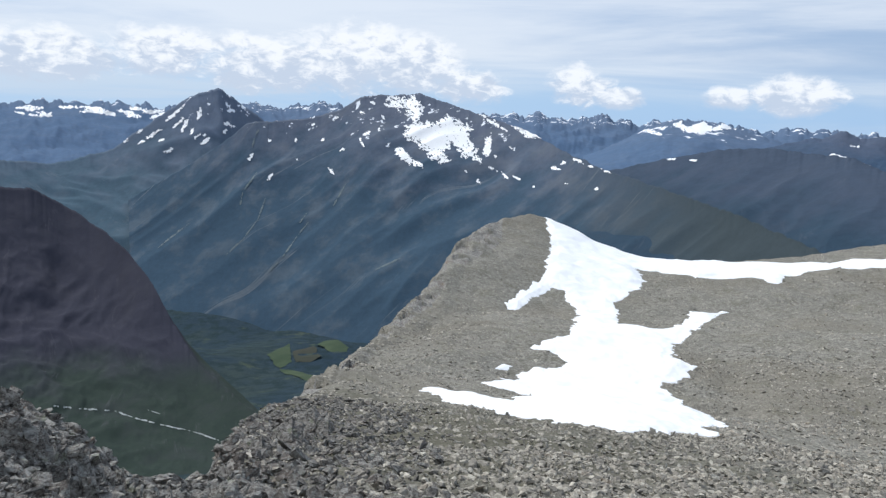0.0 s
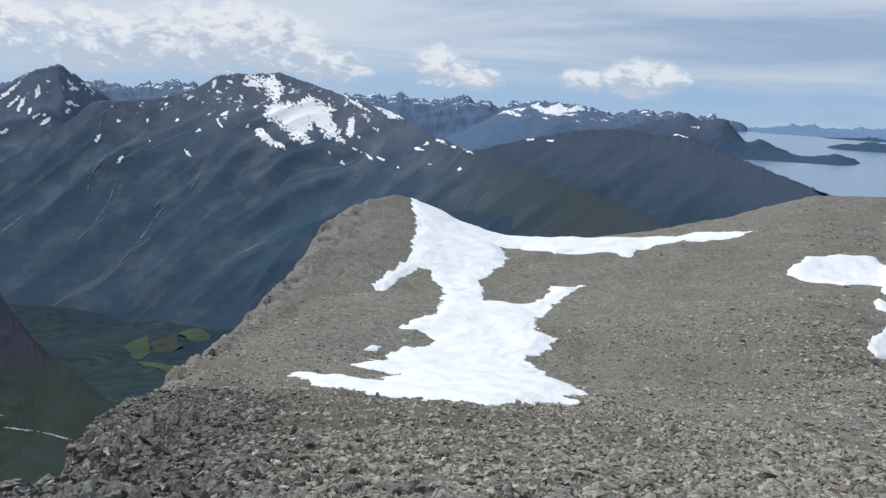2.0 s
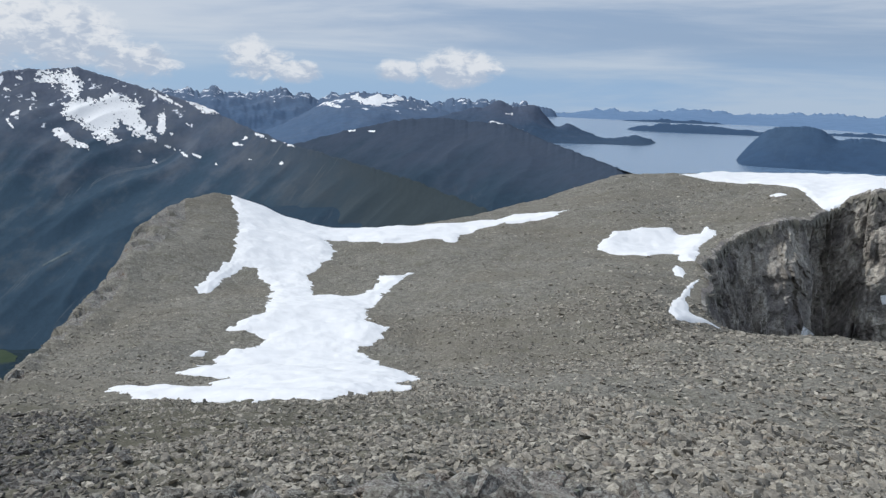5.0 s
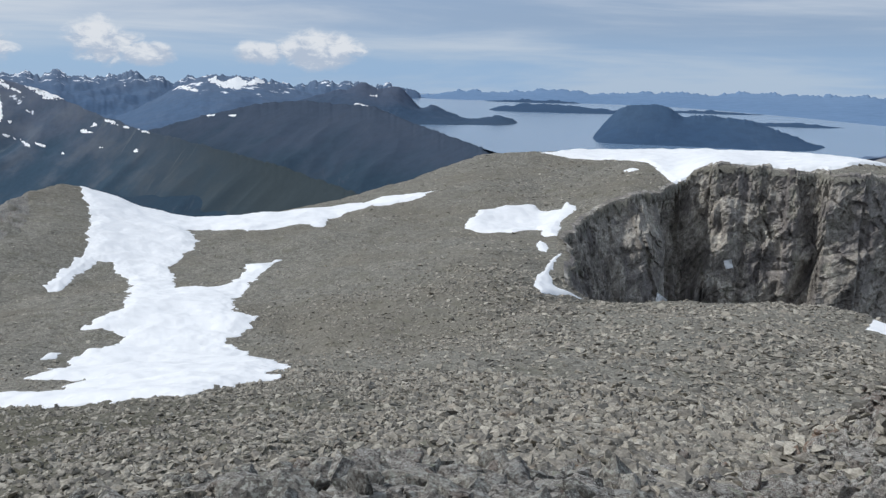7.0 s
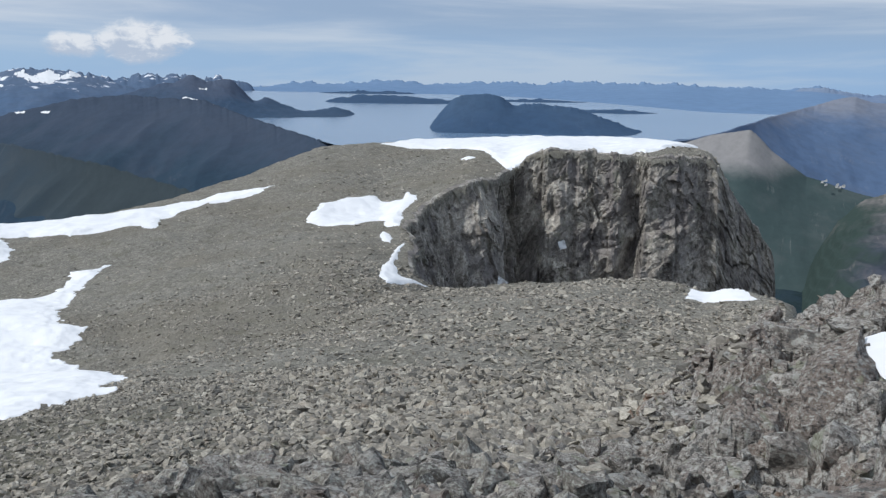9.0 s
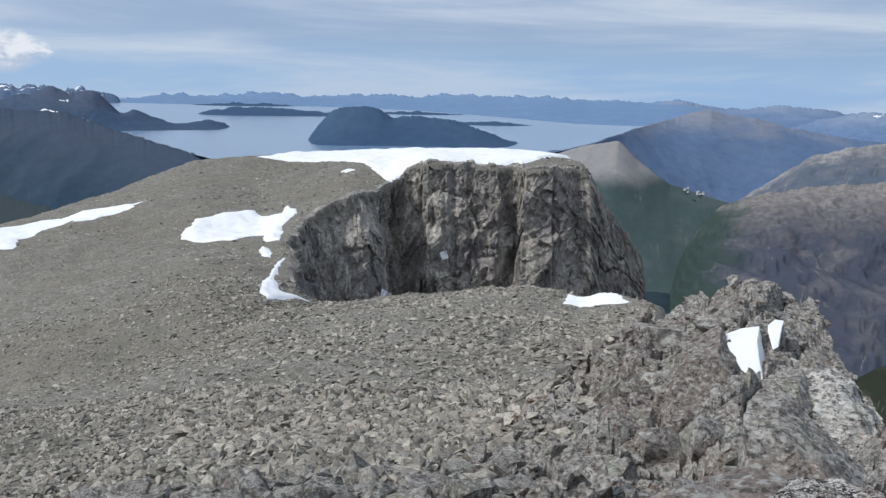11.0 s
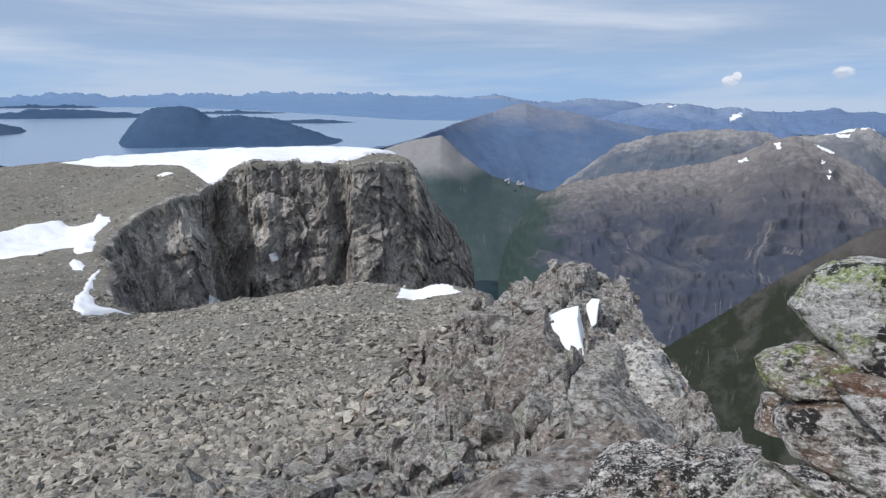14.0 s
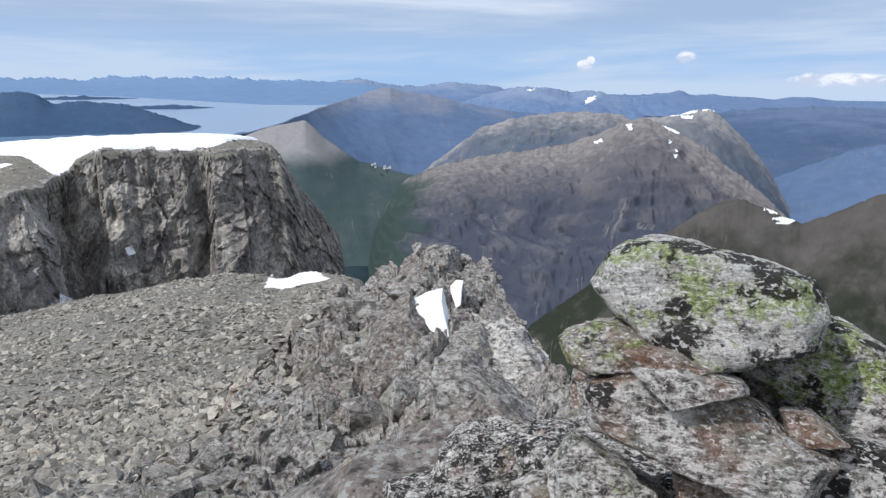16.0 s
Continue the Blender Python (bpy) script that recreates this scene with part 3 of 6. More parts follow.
# The bare outcrop: azimuth, distance and height of its crest.
OUTCROP = [
    (54, 15, -8.6), (57, 16, -8.3), (60, 17, -7.9), (64, 18, -7.2), (67, 19, -6.5), (69, 20, -6.0), (70.7, 21, -5.75), (72.6, 22, -5.75), (75, 23, -5.5), (77, 22, -5.0), (78.7, 22, -4.75),
    (81.5, 21, -5.0), (82.8, 20.5, -5.1), (84.2, 19, -5.3), (85.9, 17, -5.45), (87.5, 15, -5.15), (89.2, 13.5, -4.95), (91, 12, -4.95), (92.5, 10, -4.4), (96, 7, -4.0),
]
SLOPES = np.array(SOUTH + WEST + NORTH + EAST, float)
# The corrie under the plateau's rim, in azimuth and distance: its rocky rim, then its near lip.
RIM = [
    (45.3, 107), (45.0, 118), (45.2, 128), (45.1, 140), (45.3, 150), (46.0, 158), (47.0, 166), (48.4, 171), (50.0, 176), (51.2, 184), (52.0, 192), (52.5, 196), (53.0, 197),
    (54.2, 197), (56, 196), (58, 199), (60, 197), (61.4, 201), (62.6, 196), (64.6, 199), (66.2, 203), (67.4, 208), (69, 212), (71, 216), (72.5, 222),
]
LIP = [(76, 260), (80, 200), (78, 120), (72.0, 92), (69.5, 97), (66, 104), (62, 106), (56, 106), (52, 107), (48, 107)]


def plan(az, r):
    a = np.radians(az)
    return r * np.sin(a), r * np.cos(a)


def rim_line():
    """The rim in plan at even steps, with its small bays and noses."""
    p = np.array([plan(a, r) for a, r in RIM])
    run = np.concatenate([[0], np.cumsum(np.hypot(*np.diff(p, axis=0).T))])
    t = np.arange(0, run[-1], 0.4)
    x, y = np.interp(t, run, p[:, 0]), np.interp(t, run, p[:, 1])
    ease = np.hanning(13)[1:-1] / np.hanning(13)[1:-1].sum()
    x, y = (np.convolve(np.pad(v, 5, mode="edge"), ease, "valid") for v in (x, y))
    nx, ny = -np.gradient(y), np.gradient(x)
    n = np.hypot(nx, ny)
    nx, ny = -nx / n, -ny / n
    off = facets(t, t * 0 + 3.3, 6.0, 61)[0] * 1.1 + facets(t, t * 0 + 7.1, 2.0, 62)[0] * 0.5
    off *= smooth(t, 6, 20)
    return t, x + nx * off, y + ny * off, nx, ny


def inside(x, y, ring):
    """Signed distance to a closed outline in plan; positive inside."""
    p = np.array(ring)
    q = np.roll(p, -1, 0)
    best, odd = np.full(np.shape(x), 1e9), np.zeros(np.shape(x), bool)
    for (ax, ay), (bx, by) in zip(p, q):
        ex, ey = bx - ax, by - ay
        t = np.clip(((x - ax) * ex + (y - ay) * ey) / (ex * ex + ey * ey + 1e-9), 0, 1)
        best = np.minimum(best, np.hypot(x - ax - t * ex, y - ay - t * ey))
        if ey:
            odd ^= ((ay > y) != (by > y)) & (x < ex * (y - ay) / ey + ax)
    return np.where(odd, best, -best)


def front(az, r):
    """The slope from the summit to the crest of each heading, and the fall behind it. az (m,), r (n,): heights (n, m)."""
    out = np.empty((len(r), len(az)))
    table = [np.interp(az, SLOPES[:, 0], SLOPES[:, k], period=360) for k in range(1, 7)]
    for j in range(len(az)):
        r1, z1, r2, z2, rc, zc = (t[j] for t in table)
        k = sum(v < 0.8 * r1 for v in NEAR_R)
        out[:, j] = np.interp(r, NEAR_R[:k] + [r1, r2, rc, rc + 4, rc + 500], NEAR_Z[:k] + [z1, z2, zc, zc - 2.5, zc - 700])
    return out


def crest_of(az):
    return np.interp(az, SLOPES[:, 0], SLOPES[:, 5], period=360)


def soften(z, n_r, n_a):
    for n, axis in ((n_r, 0), (n_a, 1)):
        for _ in range(n):
            pad = np.pad(z, [(1, 1) if k == axis else (0, 0) for k in (0, 1)], mode="edge")
            z = 0.25 * np.take(pad, range(0, z.shape[axis]), axis) + 0.5 * z + 0.25 * np.take(pad, range(2, z.shape[axis] + 2), axis)
    return z


GROUND_AZ = np.concatenate([np.arange(-60, -32, 2.0), np.arange(-32, 112, 0.2), np.arange(112, 300, 4.0)])
GROUND_R = np.concatenate([np.geomspace(0.05, 0.5, 5), np.geomspace(0.6, 7, 40), np.geomspace(7.08, 27, 190), np.geomspace(27.4, 45, 26), np.arange(45.7, 194, 0.8), np.arange(194, 232, 0.4), np.arange(232, 276, 0.8), np.arange(277, 330, 4)])


def build_heights():
    az, r = GROUND_AZ, GROUND_R
    z = soften(front(az, r), 3, 5)
    A, R = np.meshgrid(az, r)
    x, y = plan(A, R)
    o = np.array(OUTCROP)
    ro, zo = np.interp(A, o[:, 0], o[:, 1]), np.interp(A, o[:, 0], o[:, 2])
    hump = np.where(R < ro, zo - (ro - R) * 0.03 - 0.012 * np.clip(ro - 4 - R, 0, 99) ** 2, zo - (R - ro) * 0.9)
    hump = np.where((A > 54) & (A < 96) & (R > 5), hump, -9999)
    gap = np.abs(z - hump)
    z = np.maximum(z, hump) + np.clip(0.7 - gap, 0, 1) ** 2 * 0.35
    far = smooth(R, 6, 60)
    z += fbm(x / 28, y / 28, 3, 3) * 1.1 * smooth(R, 25, 90) * smooth(crest_of(A) * 1.02 - R, -2, 25)
    z += fbm(x / 5, y / 5, 3, 8) * (0.10 + 0.18 * far) * smooth(R, 2, 6)
    z += fbm(x / 1.1, y / 1.1, 3, 12) * 0.09 * smooth(R, 2, 5) * (1 - 0.5 * far)
    # bare, blocky outcrop
    block = smooth(A - 50 - 1.0 * (R - 8), 0, 9) * smooth(A, 96, 88) * smooth(R, 6, 10) * smooth(R, 40, 26)
    block = block + smooth(A, -11, -16) * smooth(A, -60, -45) * smooth(R, 5, 8) * smooth(R, 24, 18)
    block = block + 0.75 * smooth(A, -11.5, -9) * smooth(A, -3.5, -6) * smooth(R, 17, 22) * smooth(R, 40, 31) * smooth(fbm(x / 5, y / 5, 3, 29), -0.3, 0.15)
    big, joint = facets(x + 0.35 * y, y * 0.8, 2.4, 21)
    small, crack = facets(x - 0.2 * y, y * 1.3, 0.75, 23)
    tiny = facets(x + 0.3 * y, y * 1.4, 0.28, 24)[0]
    lump = big * 0.46 - 0.36 * smooth(joint, 0.09, 0.0) + small * 0.17 - 0.13 * smooth(crack, 0.13, 0.0) + tiny * 0.04 + fbm(x / 4, y / 4, 2, 25) * 0.22
    z += np.clip(block, 0, 1) * lump
    near = smooth(R, 5, 8) * smooth(R, 26, 16) * (1 - np.clip(block, 0, 1))
    z += near * (small * 0.10 - 0.05 * smooth(crack, 0.15, 0.0))
    z += smooth(A, 52, 60) * smooth(A, 104, 98) * smooth(R, 2.6, 4) * smooth(R, 12, 9) * (small * 0.13 - 0.12 * smooth(crack, 0.16, 0.0) + tiny * 0.05)
    # crags along the ridge's southern brink
    brink = smooth(A, -16, -12) * smooth(A, 8.5, 6.5) * smooth(R / crest_of(A), 0.80, 0.93) * smooth(R, 14, 20)
    crag = facets(x, y, 4.5, 27)[0] * 0.8 + facets(x, y, 1.7, 28)[0] * 0.35
    z += brink * crag * smooth(R, 10, 80) * 0.95
    # the knob under the cairn and the rocks beside it
    knob = np.maximum(-1.24 - 1.0 * np.clip(np.hypot(x - 1.95, y + 0.50) - 0.45, 0, 9), -2.02 - 0.8 * np.clip(np.hypot(x - 3.85, y - 0.25) - 0.75, 0, 9))
    z = np.where(R < 6, np.maximum(z, knob + fbm(x / 0.5, y / 0.5, 3, 33) * 0.05), z)
    # the corrie
    d = np.full(x.shape, -99.0)
    part = (R > 80) & (R < 280) & (A > 38) & (A < 84)
    d[part] = inside(x[part], y[part], CORRIE_RING)
    z = z - smooth(d, 0, 2.2) * 6 - smooth(d, 0.8, 14) * 24 - smooth(d, 9, 20) * 30
    steep = (d > 0.5) & (R > 109)
    return x, y, z, steep, ((block > 0.35) & (R < np.where(A < 10, 85, 30))) | ((A > 50 + 4 * fbm(x, y, 2, 19)) & (A < 104) & (R > 2.6) & (R < 11)) | ((brink > 0.5) & (crag < 0.25))


CORRIE_RING = list(zip(*(v[::3] for v in rim_line()[1:3]))) + [plan(a, r) for a, r in LIP]
GX, GY, GZ, STEEP, BARE = build_heights()


def height(x, y):
    """Height of the ground at places in plan (bilinear on the polar sheet)."""
    az, r = (np.degrees(np.arctan2(x, y)) + 60) % 360 - 60, np.hypot(x, y)
    j = np.clip(np.searchsorted(GROUND_AZ, az) - 1, 0, len(GROUND_AZ) - 2)
    i = np.clip(np.searchsorted(GROUND_R, r) - 1, 0, len(GROUND_R) - 2)
    u = np.clip((az - GROUND_AZ[j]) / (GROUND_AZ[j + 1] - GROUND_AZ[j]), 0, 1)
    v = np.clip((r - GROUND_R[i]) / (GROUND_R[i + 1] - GROUND_R[i]), 0, 1)
    return (GZ[i, j] * (1 - u) + GZ[i, j + 1] * u) * (1 - v) + (GZ[i + 1, j] * (1 - u) + GZ[i + 1, j + 1] * u) * v

# ---------------------------------------------------------------- setting
def build_ground():
    cells = quads(len(GROUND_R), len(GROUND_AZ), True)
    verts = np.stack([GX, GY, GZ], -1).reshape(-1, 3)
    steep = STEEP.reshape(-1)[cells].mean(1) > 0.5
    bare = (BARE.reshape(-1)[cells].mean(1) > 0.5) & ~steep
    mark, sizes = pieces(bare.reshape(len(GROUND_R) - 1, len(GROUND_AZ)))
    mark = mark.reshape(-1)
    bare = np.array(sizes)[mark] > 60
    for k in np.unique(mark[bare]):
        some = mark == k
        x, y = verts[cells[some][:, 0], 0].mean(), verts[cells[some][:, 0], 1].mean()
        summit = x > 0 and np.hypot(x, y) < 35
        me = mesh_of("outcrop", verts, cells[some][:, ::-1], BEDROCK if summit else BRINK, False)
        tagged(new("outcrop", me), "jagged grey bedrock outcrop on the summit ridge" if summit else "dark rocky brink above the ravine", "outcrop", kind="structure")
    me = mesh_of("ground", verts, cells[~steep & ~bare][:, ::-1], SCREE)
    tagged(new("ground", me), "grey stony mountain plateau of frost-shattered scree", "ground", kind="structure")


build_ground()


def build_cliff():
    """The wall of the corrie: buttresses, slanting joints and broken ribs below the rim, down to the corrie's floor."""
    t, x0, y0, nx, ny = rim_line()
    ease = np.hanning(61) / np.hanning(61).sum()
    nx, ny = (np.convolve(np.pad(v, 30, mode="edge"), ease, "valid") for v in (nx, ny))
    far = np.hypot(x0, y0)
    nx, ny = 0.55 * nx - 0.75 * x0 / far, 0.55 * ny - 0.75 * y0 / far
    top = height(x0 - nx * 0.6, y0 - ny * 0.6)
    drop = np.concatenate([[-0.35, 0.0], np.arange(0.3, 42, 0.34), np.arange(43, 62, 2.0)])
    S, D = np.meshgrid(t, drop)
    az = np.degrees(np.arctan2(x0, y0))[None]
    left = smooth(az, 52.0, 50.0)
    crag = np.clip(facets(S, S * 0 + 1.7, 2.6, 71)[0] * 0.7 + facets(S, S * 0 + 4.7, 0.9, 72)[0] * 0.3, -0.1, 1) * smooth(az, 53.5, 55)
    Z = top[None] - D + crag * smooth(D, 4, 0)
    bent = fbm(S / 11, D / 11, 3, 63)
    out = D * (0.20 + 0.16 * left) + 2.0 * smooth(D, 1, 9) * (ridged((S + D * 0.75 + bent * 7) / 15, D / 40, 3, 64, 0.5) - 0.35)
    out += 3.0 * left * smooth(D, 2, 12) * smooth(az, 44.5, 48)
    gully = np.exp(-((az - 52.2 + D * 0.030 + 0.35 * fbm(D / 9, D * 0, 2, 65)) / 0.62) ** 2)
    out -= gully * 5.0 * smooth(D, 0, 6)
    rib = np.exp(-((az - 53.9 - 0.14 * (30 - D)) / 0.7) ** 2) * smooth(D, 13, 21)
    out += rib * 3.5
    deep = smooth(D, 0.2, 3.5)
    for size, amp, lean, seed in ((7.5, 0.95, 0.55, 66), (3.1, 0.55, -0.35, 67), (1.25, 0.30, 0.6, 68), (0.6, 0.14, -0.2, 69)):
        face, joint = facets(S + lean * D + bent * 2, D * 0.55 - S * 0.12, size, seed)
        out += (face * amp - amp * 0.3 * smooth(joint, 0.10, 0.0)) * (deep if size > 2 else 0.2 + 0.8 * smooth(D, 0.2, 1.8))
    out = np.where(D <= 0, -1.2 + 1.2 * (D == 0), out)
    low = smooth(D, 40, 62) * 30
    px, py = x0[None] + nx[None] * (out + low), y0[None] + ny[None] * (out + low)
    me = mesh_of("cliff", np.stack([px, py, Z], -1).reshape(-1, 3), quads(len(drop), len(t))[:, ::-1], CLIFF, False)
    ob = tagged(new("cliff", me), "dark brown-grey buttressed rock cliff dropping from the plateau rim", "cliff", kind="structure")
    return ob, (np.degrees(np.arctan2(px, py)), np.zeros(px.shape), px, py, Z)


WALL, WALL_GRID = build_cliff()

# The low ground: left valley, fjord basin, right valley, at rising distances.
LOW_R = [0, 60, 150, 300, 600, 900, 1300, 1600, 4950]
LOW = [
    (-50, -60, -110, -165, -238, -306, -345, -405, -420, -300),
    (-10, -60, -110, -165, -238, -306, -345, -405, -420, -300),
    (-4, -60, -110, -160, -215, -262, -338, -405, -420, -300),
    (6, -60, -110, -160, -215, -262, -338, -405, -420, -300),
    (20, -60, -110, -150, -190, -230, -210, -130, -105, -100),
    (62, -60, -110, -150, -190, -230, -210, -110, -100, -100),
    (70, -60, -100, -140, -175, -200, -192, -190, -190, -150),
    (115, -60, -100, -140, -175, -200, -192, -190, -190, -150),
]


def low_ground(az, r):
    t = np.array(LOW, float)
    cols = np.array([np.interp(az, t[:, 0], t[:, k], period=360) for k in range(1, 10)])
    return np.array([[np.interp(q, LOW_R, cols[:, j]) for j in range(len(az))] for q in r])


def build_valley():
    az = np.concatenate([np.arange(-60, 115, 0.5), np.arange(115, 300, 5.0)])
    r = np.geomspace(5, 4950, 150)
    A, R = np.meshgrid(az, r)
    x, y = plan(A, R)
    z = low_ground(az, r) + fbm(x / 260, y / 260, 4, 60) * 16 * smooth(R, 200, 500) * smooth(R, 2600, 1500)
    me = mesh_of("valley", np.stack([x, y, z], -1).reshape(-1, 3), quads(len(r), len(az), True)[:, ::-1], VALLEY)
    tagged(new("valley", me), "deep green valley floor far below the plateau, coloured for haze and cloud shade", "valley", kind="structure")


build_valley()


def build_water():
    az, far = np.arange(32.5, 74.5, 0.5), np.linspace(0, 1, 50)
    near = np.interp(az, [32.5, 33, 36, 40, 60, 62, 64.6, 67, 69.3, 72, 74.5], [1550, 1500, 1080, 880, 880, 985, 1095, 1215, 1515, 1930, 2300])
    A, F = np.meshgrid(az, far)
    R = near * (4940 / near) ** F
    x, y = plan(A, R)
    me = mesh_of("water", np.stack([x, y, np.full_like(x, -80.0)], -1).reshape(-1, 3), quads(len(far), len(az))[:, ::-1], WATER)
    tagged(new("water", me), "pale grey-blue calm fjord water", "water", kind="structure")


def mountain(name, label, crest, dist, foot, material, gully=0.5, size=60.0, skew=0.0, octaves=4, step=0.12, rows=60, bite=1.0, back=0.25, flare=0.0, terrace=0.0, seed=0, category="mountain", kind=""):
    """One mountain: crest is rows of azimuth and elevation; dist the crest's distance and foot the foot's distance and height
    (numbers, or rows of azimuth and value). Ribs and gullies run down from crest to foot."""
    crest = np.array(crest, float)
    az = np.arange(crest[0, 0], crest[-1, 0] + step, step)

    def along(v):
        if isinstance(v, (int, float)):
            return np.full(len(az), float(v))
        v = np.array(v, float)
        return np.interp(az, v[:, 0], v[:, 1])

    def eased(v, degrees):
        n = max(1, int(degrees / step))
        return np.convolve(np.pad(v, n, mode="reflect", reflect_type="odd"), np.hanning(2 * n + 3)[1:-1] / np.hanning(2 * n + 3).sum(), "valid")

    el = eased(np.interp(az, crest[:, 0], crest[:, 1]), 0.25)
    rc, rf, zf = (eased(along(v), 3.5) for v in (dist, foot[0], foot[1]))
    px = 1.0 / (rc / rc.mean())
    fray = (fbm(az * 1.1, az * 0 + seed, 4, seed) * 0.10 * px + fbm(az * 5, az * 0 + seed, 2, seed + 3) * 0.04) * bite
    zc = rc * np.tan(np.radians(el))
    v = np.concatenate([-np.linspace(back, 0.02, 6), np.linspace(0, 1, rows)])
    V, A = np.meshgrid(v, az, indexing="ij")
    R = rc - (rc - rf) * V
    drop = np.where(V >= 0, 0.62 * np.abs(V) ** 1.15 + 0.38 * np.abs(V) ** 0.75, np.abs(V) * 1.4)
    if flare:
        drop = np.where(V >= 0, 1 - np.abs(1 - V) ** flare, drop)
    body = zc + (eased(zc, 2.5) - zc) * smooth(V, 0.04, 0.45)
    Z = body + (zf - body) * drop + rc * np.radians(fray) * np.clip(1 - np.abs(V) * 7, 0, 1)
    x, y = plan(A, R)
    span = np.abs(zc - zf)
    t = np.radians(A) * ((rc + rf) / 2).mean() + skew * (R - rf)
    t = t + fbm(x / (size * 3), y / (size * 3), 3, seed + 7) * size * 0.35
    rib = ridged(t / size, R / (size * 1.5), octaves, seed + 11, 0.5)
    swell = fbm(x / (size * 2.2), y / (size * 2.2), 3, seed + 19)
    window = np.clip(np.abs(V) * 5, 0, 1) * np.clip((1 - V) * 6, 0, 1)
    Z = Z + window * gully * ((rib - 0.5) * 0.20 + swell * 0.12) * span
    if terrace:
        wave = Z / terrace + fbm(x / (size * 1.5), y / (size * 1.5), 3, seed + 23) * 0.9
        Z = Z - np.sin(2 * np.pi * wave) * terrace * 0.13 * window
    me = mesh_of(name, np.stack([x, y, Z], -1).reshape(-1, 3), quads(len(v), len(az)), material)
    corner = np.empty(len(me.loops), np.int32)
    me.loops.foreach_get("vertex_index", corner)
    me.uv_layers.new(name="run").data.foreach_set("uv", np.stack([t / size, R / size], -1).reshape(-1, 2)[corner].astype(np.float32).ravel())
    me.uv_layers.new(name="fall").data.foreach_set("uv", np.stack([V, V], -1).reshape(-1, 2)[corner].astype(np.float32).ravel())
    ob = tagged(new(name, me), label, category, kind=kind)
    return ob, (A, V, x, y, Z)


def slope(name, *args, **kw):
    return surface(name, slope_colour(*args, **kw), 1.0, 0.08)


# Distance haze is put into these base colours as blue.
FAR_SEA = slope("hazed_far_coast", (0.160, 0.255, 0.405), (0.19, 0.288, 0.44), (0.20, 0.30, 0.46), -90, 0, 300, gully=0.2)
FAR_EAST = slope("hazed_east_range", (0.140, 0.210, 0.345), (0.24, 0.30, 0.40), (0.29, 0.335, 0.41), -110, -20, 200, 0.10, (-70, -10), 0.3)
FAR_SNOW = slope("hazed_snow_range", (0.088, 0.142, 0.235), (0.12, 0.165, 0.245), (0.17, 0.21, 0.28), -120, 20, 130, 0.05, (-80, -28), 0.3)
ISLE = slope("hazed_isle", (0.05, 0.092, 0.165), (0.066, 0.112, 0.185), (0.085, 0.13, 0.20), -80, -20, 120, gully=0.3)
# Peak tones carry haze blue; FLANK_S low is darkened for cloud shade.
FLANK_W = slope("hazed_west_slope", (0.070, 0.114, 0.150), (0.118, 0.148, 0.205), (0.19, 0.215, 0.25), -330, 10, 90, 0.04, (-130, -10), 0.4, 0.5, 3)
# FLANK_S side: the near right end drops haze blue for darker olive.
FLANK_S = slope("hazed_snowy_slope", (0.050, 0.086, 0.126), (0.122, 0.142, 0.190), (0.20, 0.22, 0.235), -240, 20, 80, 0.02, (-150, -30), 0.6, 0.7, 1, side=(24, 8, (0.056, 0.072, 0.082)))
# The spur's shadow is painted into its dark rock and apron tones.
SHADY = slope("shaded_spur_slope", (0.034, 0.048, 0.040), (0.044, 0.045, 0.062), (0.085, 0.082, 0.095), -292, -258, 60, gully=0.45, blur=0.5, seed=2)
# Ridge colour: dark slope with haze blue mixed in.
DARK = slope("hazed_ridge_slope", (0.034, 0.060, 0.090), (0.056, 0.076, 0.112), (0.09, 0.105, 0.135), -170, -60, 100, 0.03, (-60, -30), 0.35, 0.8, 5)
# Cape and east slope: haze painted into low, high and rock tones.
CAPE = slope("hazed_cape_slope", (0.052, 0.088, 0.145), (0.085, 0.108, 0.158), (0.12, 0.142, 0.19), -80, -10, 90, gully=0.35, seed=6)
EAST_SLOPE = slope("hazed_east_slope", (0.070, 0.112, 0.19), (0.125, 0.175, 0.27), (0.17, 0.215, 0.30), -150, -85, 160, gully=0.4, blur=0.9, seed=15)
# Heath tones are lifted and, low down, blued to imitate haze.
HEATH = slope("hazed_heath_slope", (0.060, 0.088, 0.088), (0.285, 0.278, 0.275), (0.36, 0.35, 0.34), -112, -84, 60, gully=0.2, seed=7)
# The blue here is air haze mixed into the hill's own tones.
HAZED_HILL = slope("hazed_hill_slope", (0.105, 0.160, 0.265), (0.22, 0.24, 0.29), (0.27, 0.28, 0.31), -105, -35, 150, gully=0.25, blur=0.8, seed=8)
# Both fells: real rock greys, lightened towards blue as painted haze.
FELL = slope("hazed_fell_slope", (0.064, 0.073, 0.098), (0.102, 0.101, 0.114), (0.27, 0.248, 0.228), -150, -80, 45, gully=0.6, blur=1.2, seed=9, shelf=(0.0, 0.40), side=(74.8, 78.4, (0.050, 0.074, 0.066)))
PLATEAU_FELL = slope("hazed_pale_fell_slope", (0.10, 0.125, 0.165), (0.135, 0.145, 0.165), (0.33, 0.315, 0.30), -130, -60, 70, gully=0.45, blur=0.9, seed=12, shelf=(0.0, 0.22))
SPUR = slope("brown_spur_slope", (0.030, 0.036, 0.024), (0.092, 0.085, 0.077), (0.17, 0.16, 0.145), -128, -66, 20, gully=0.6, blur=1.2, seed=10)

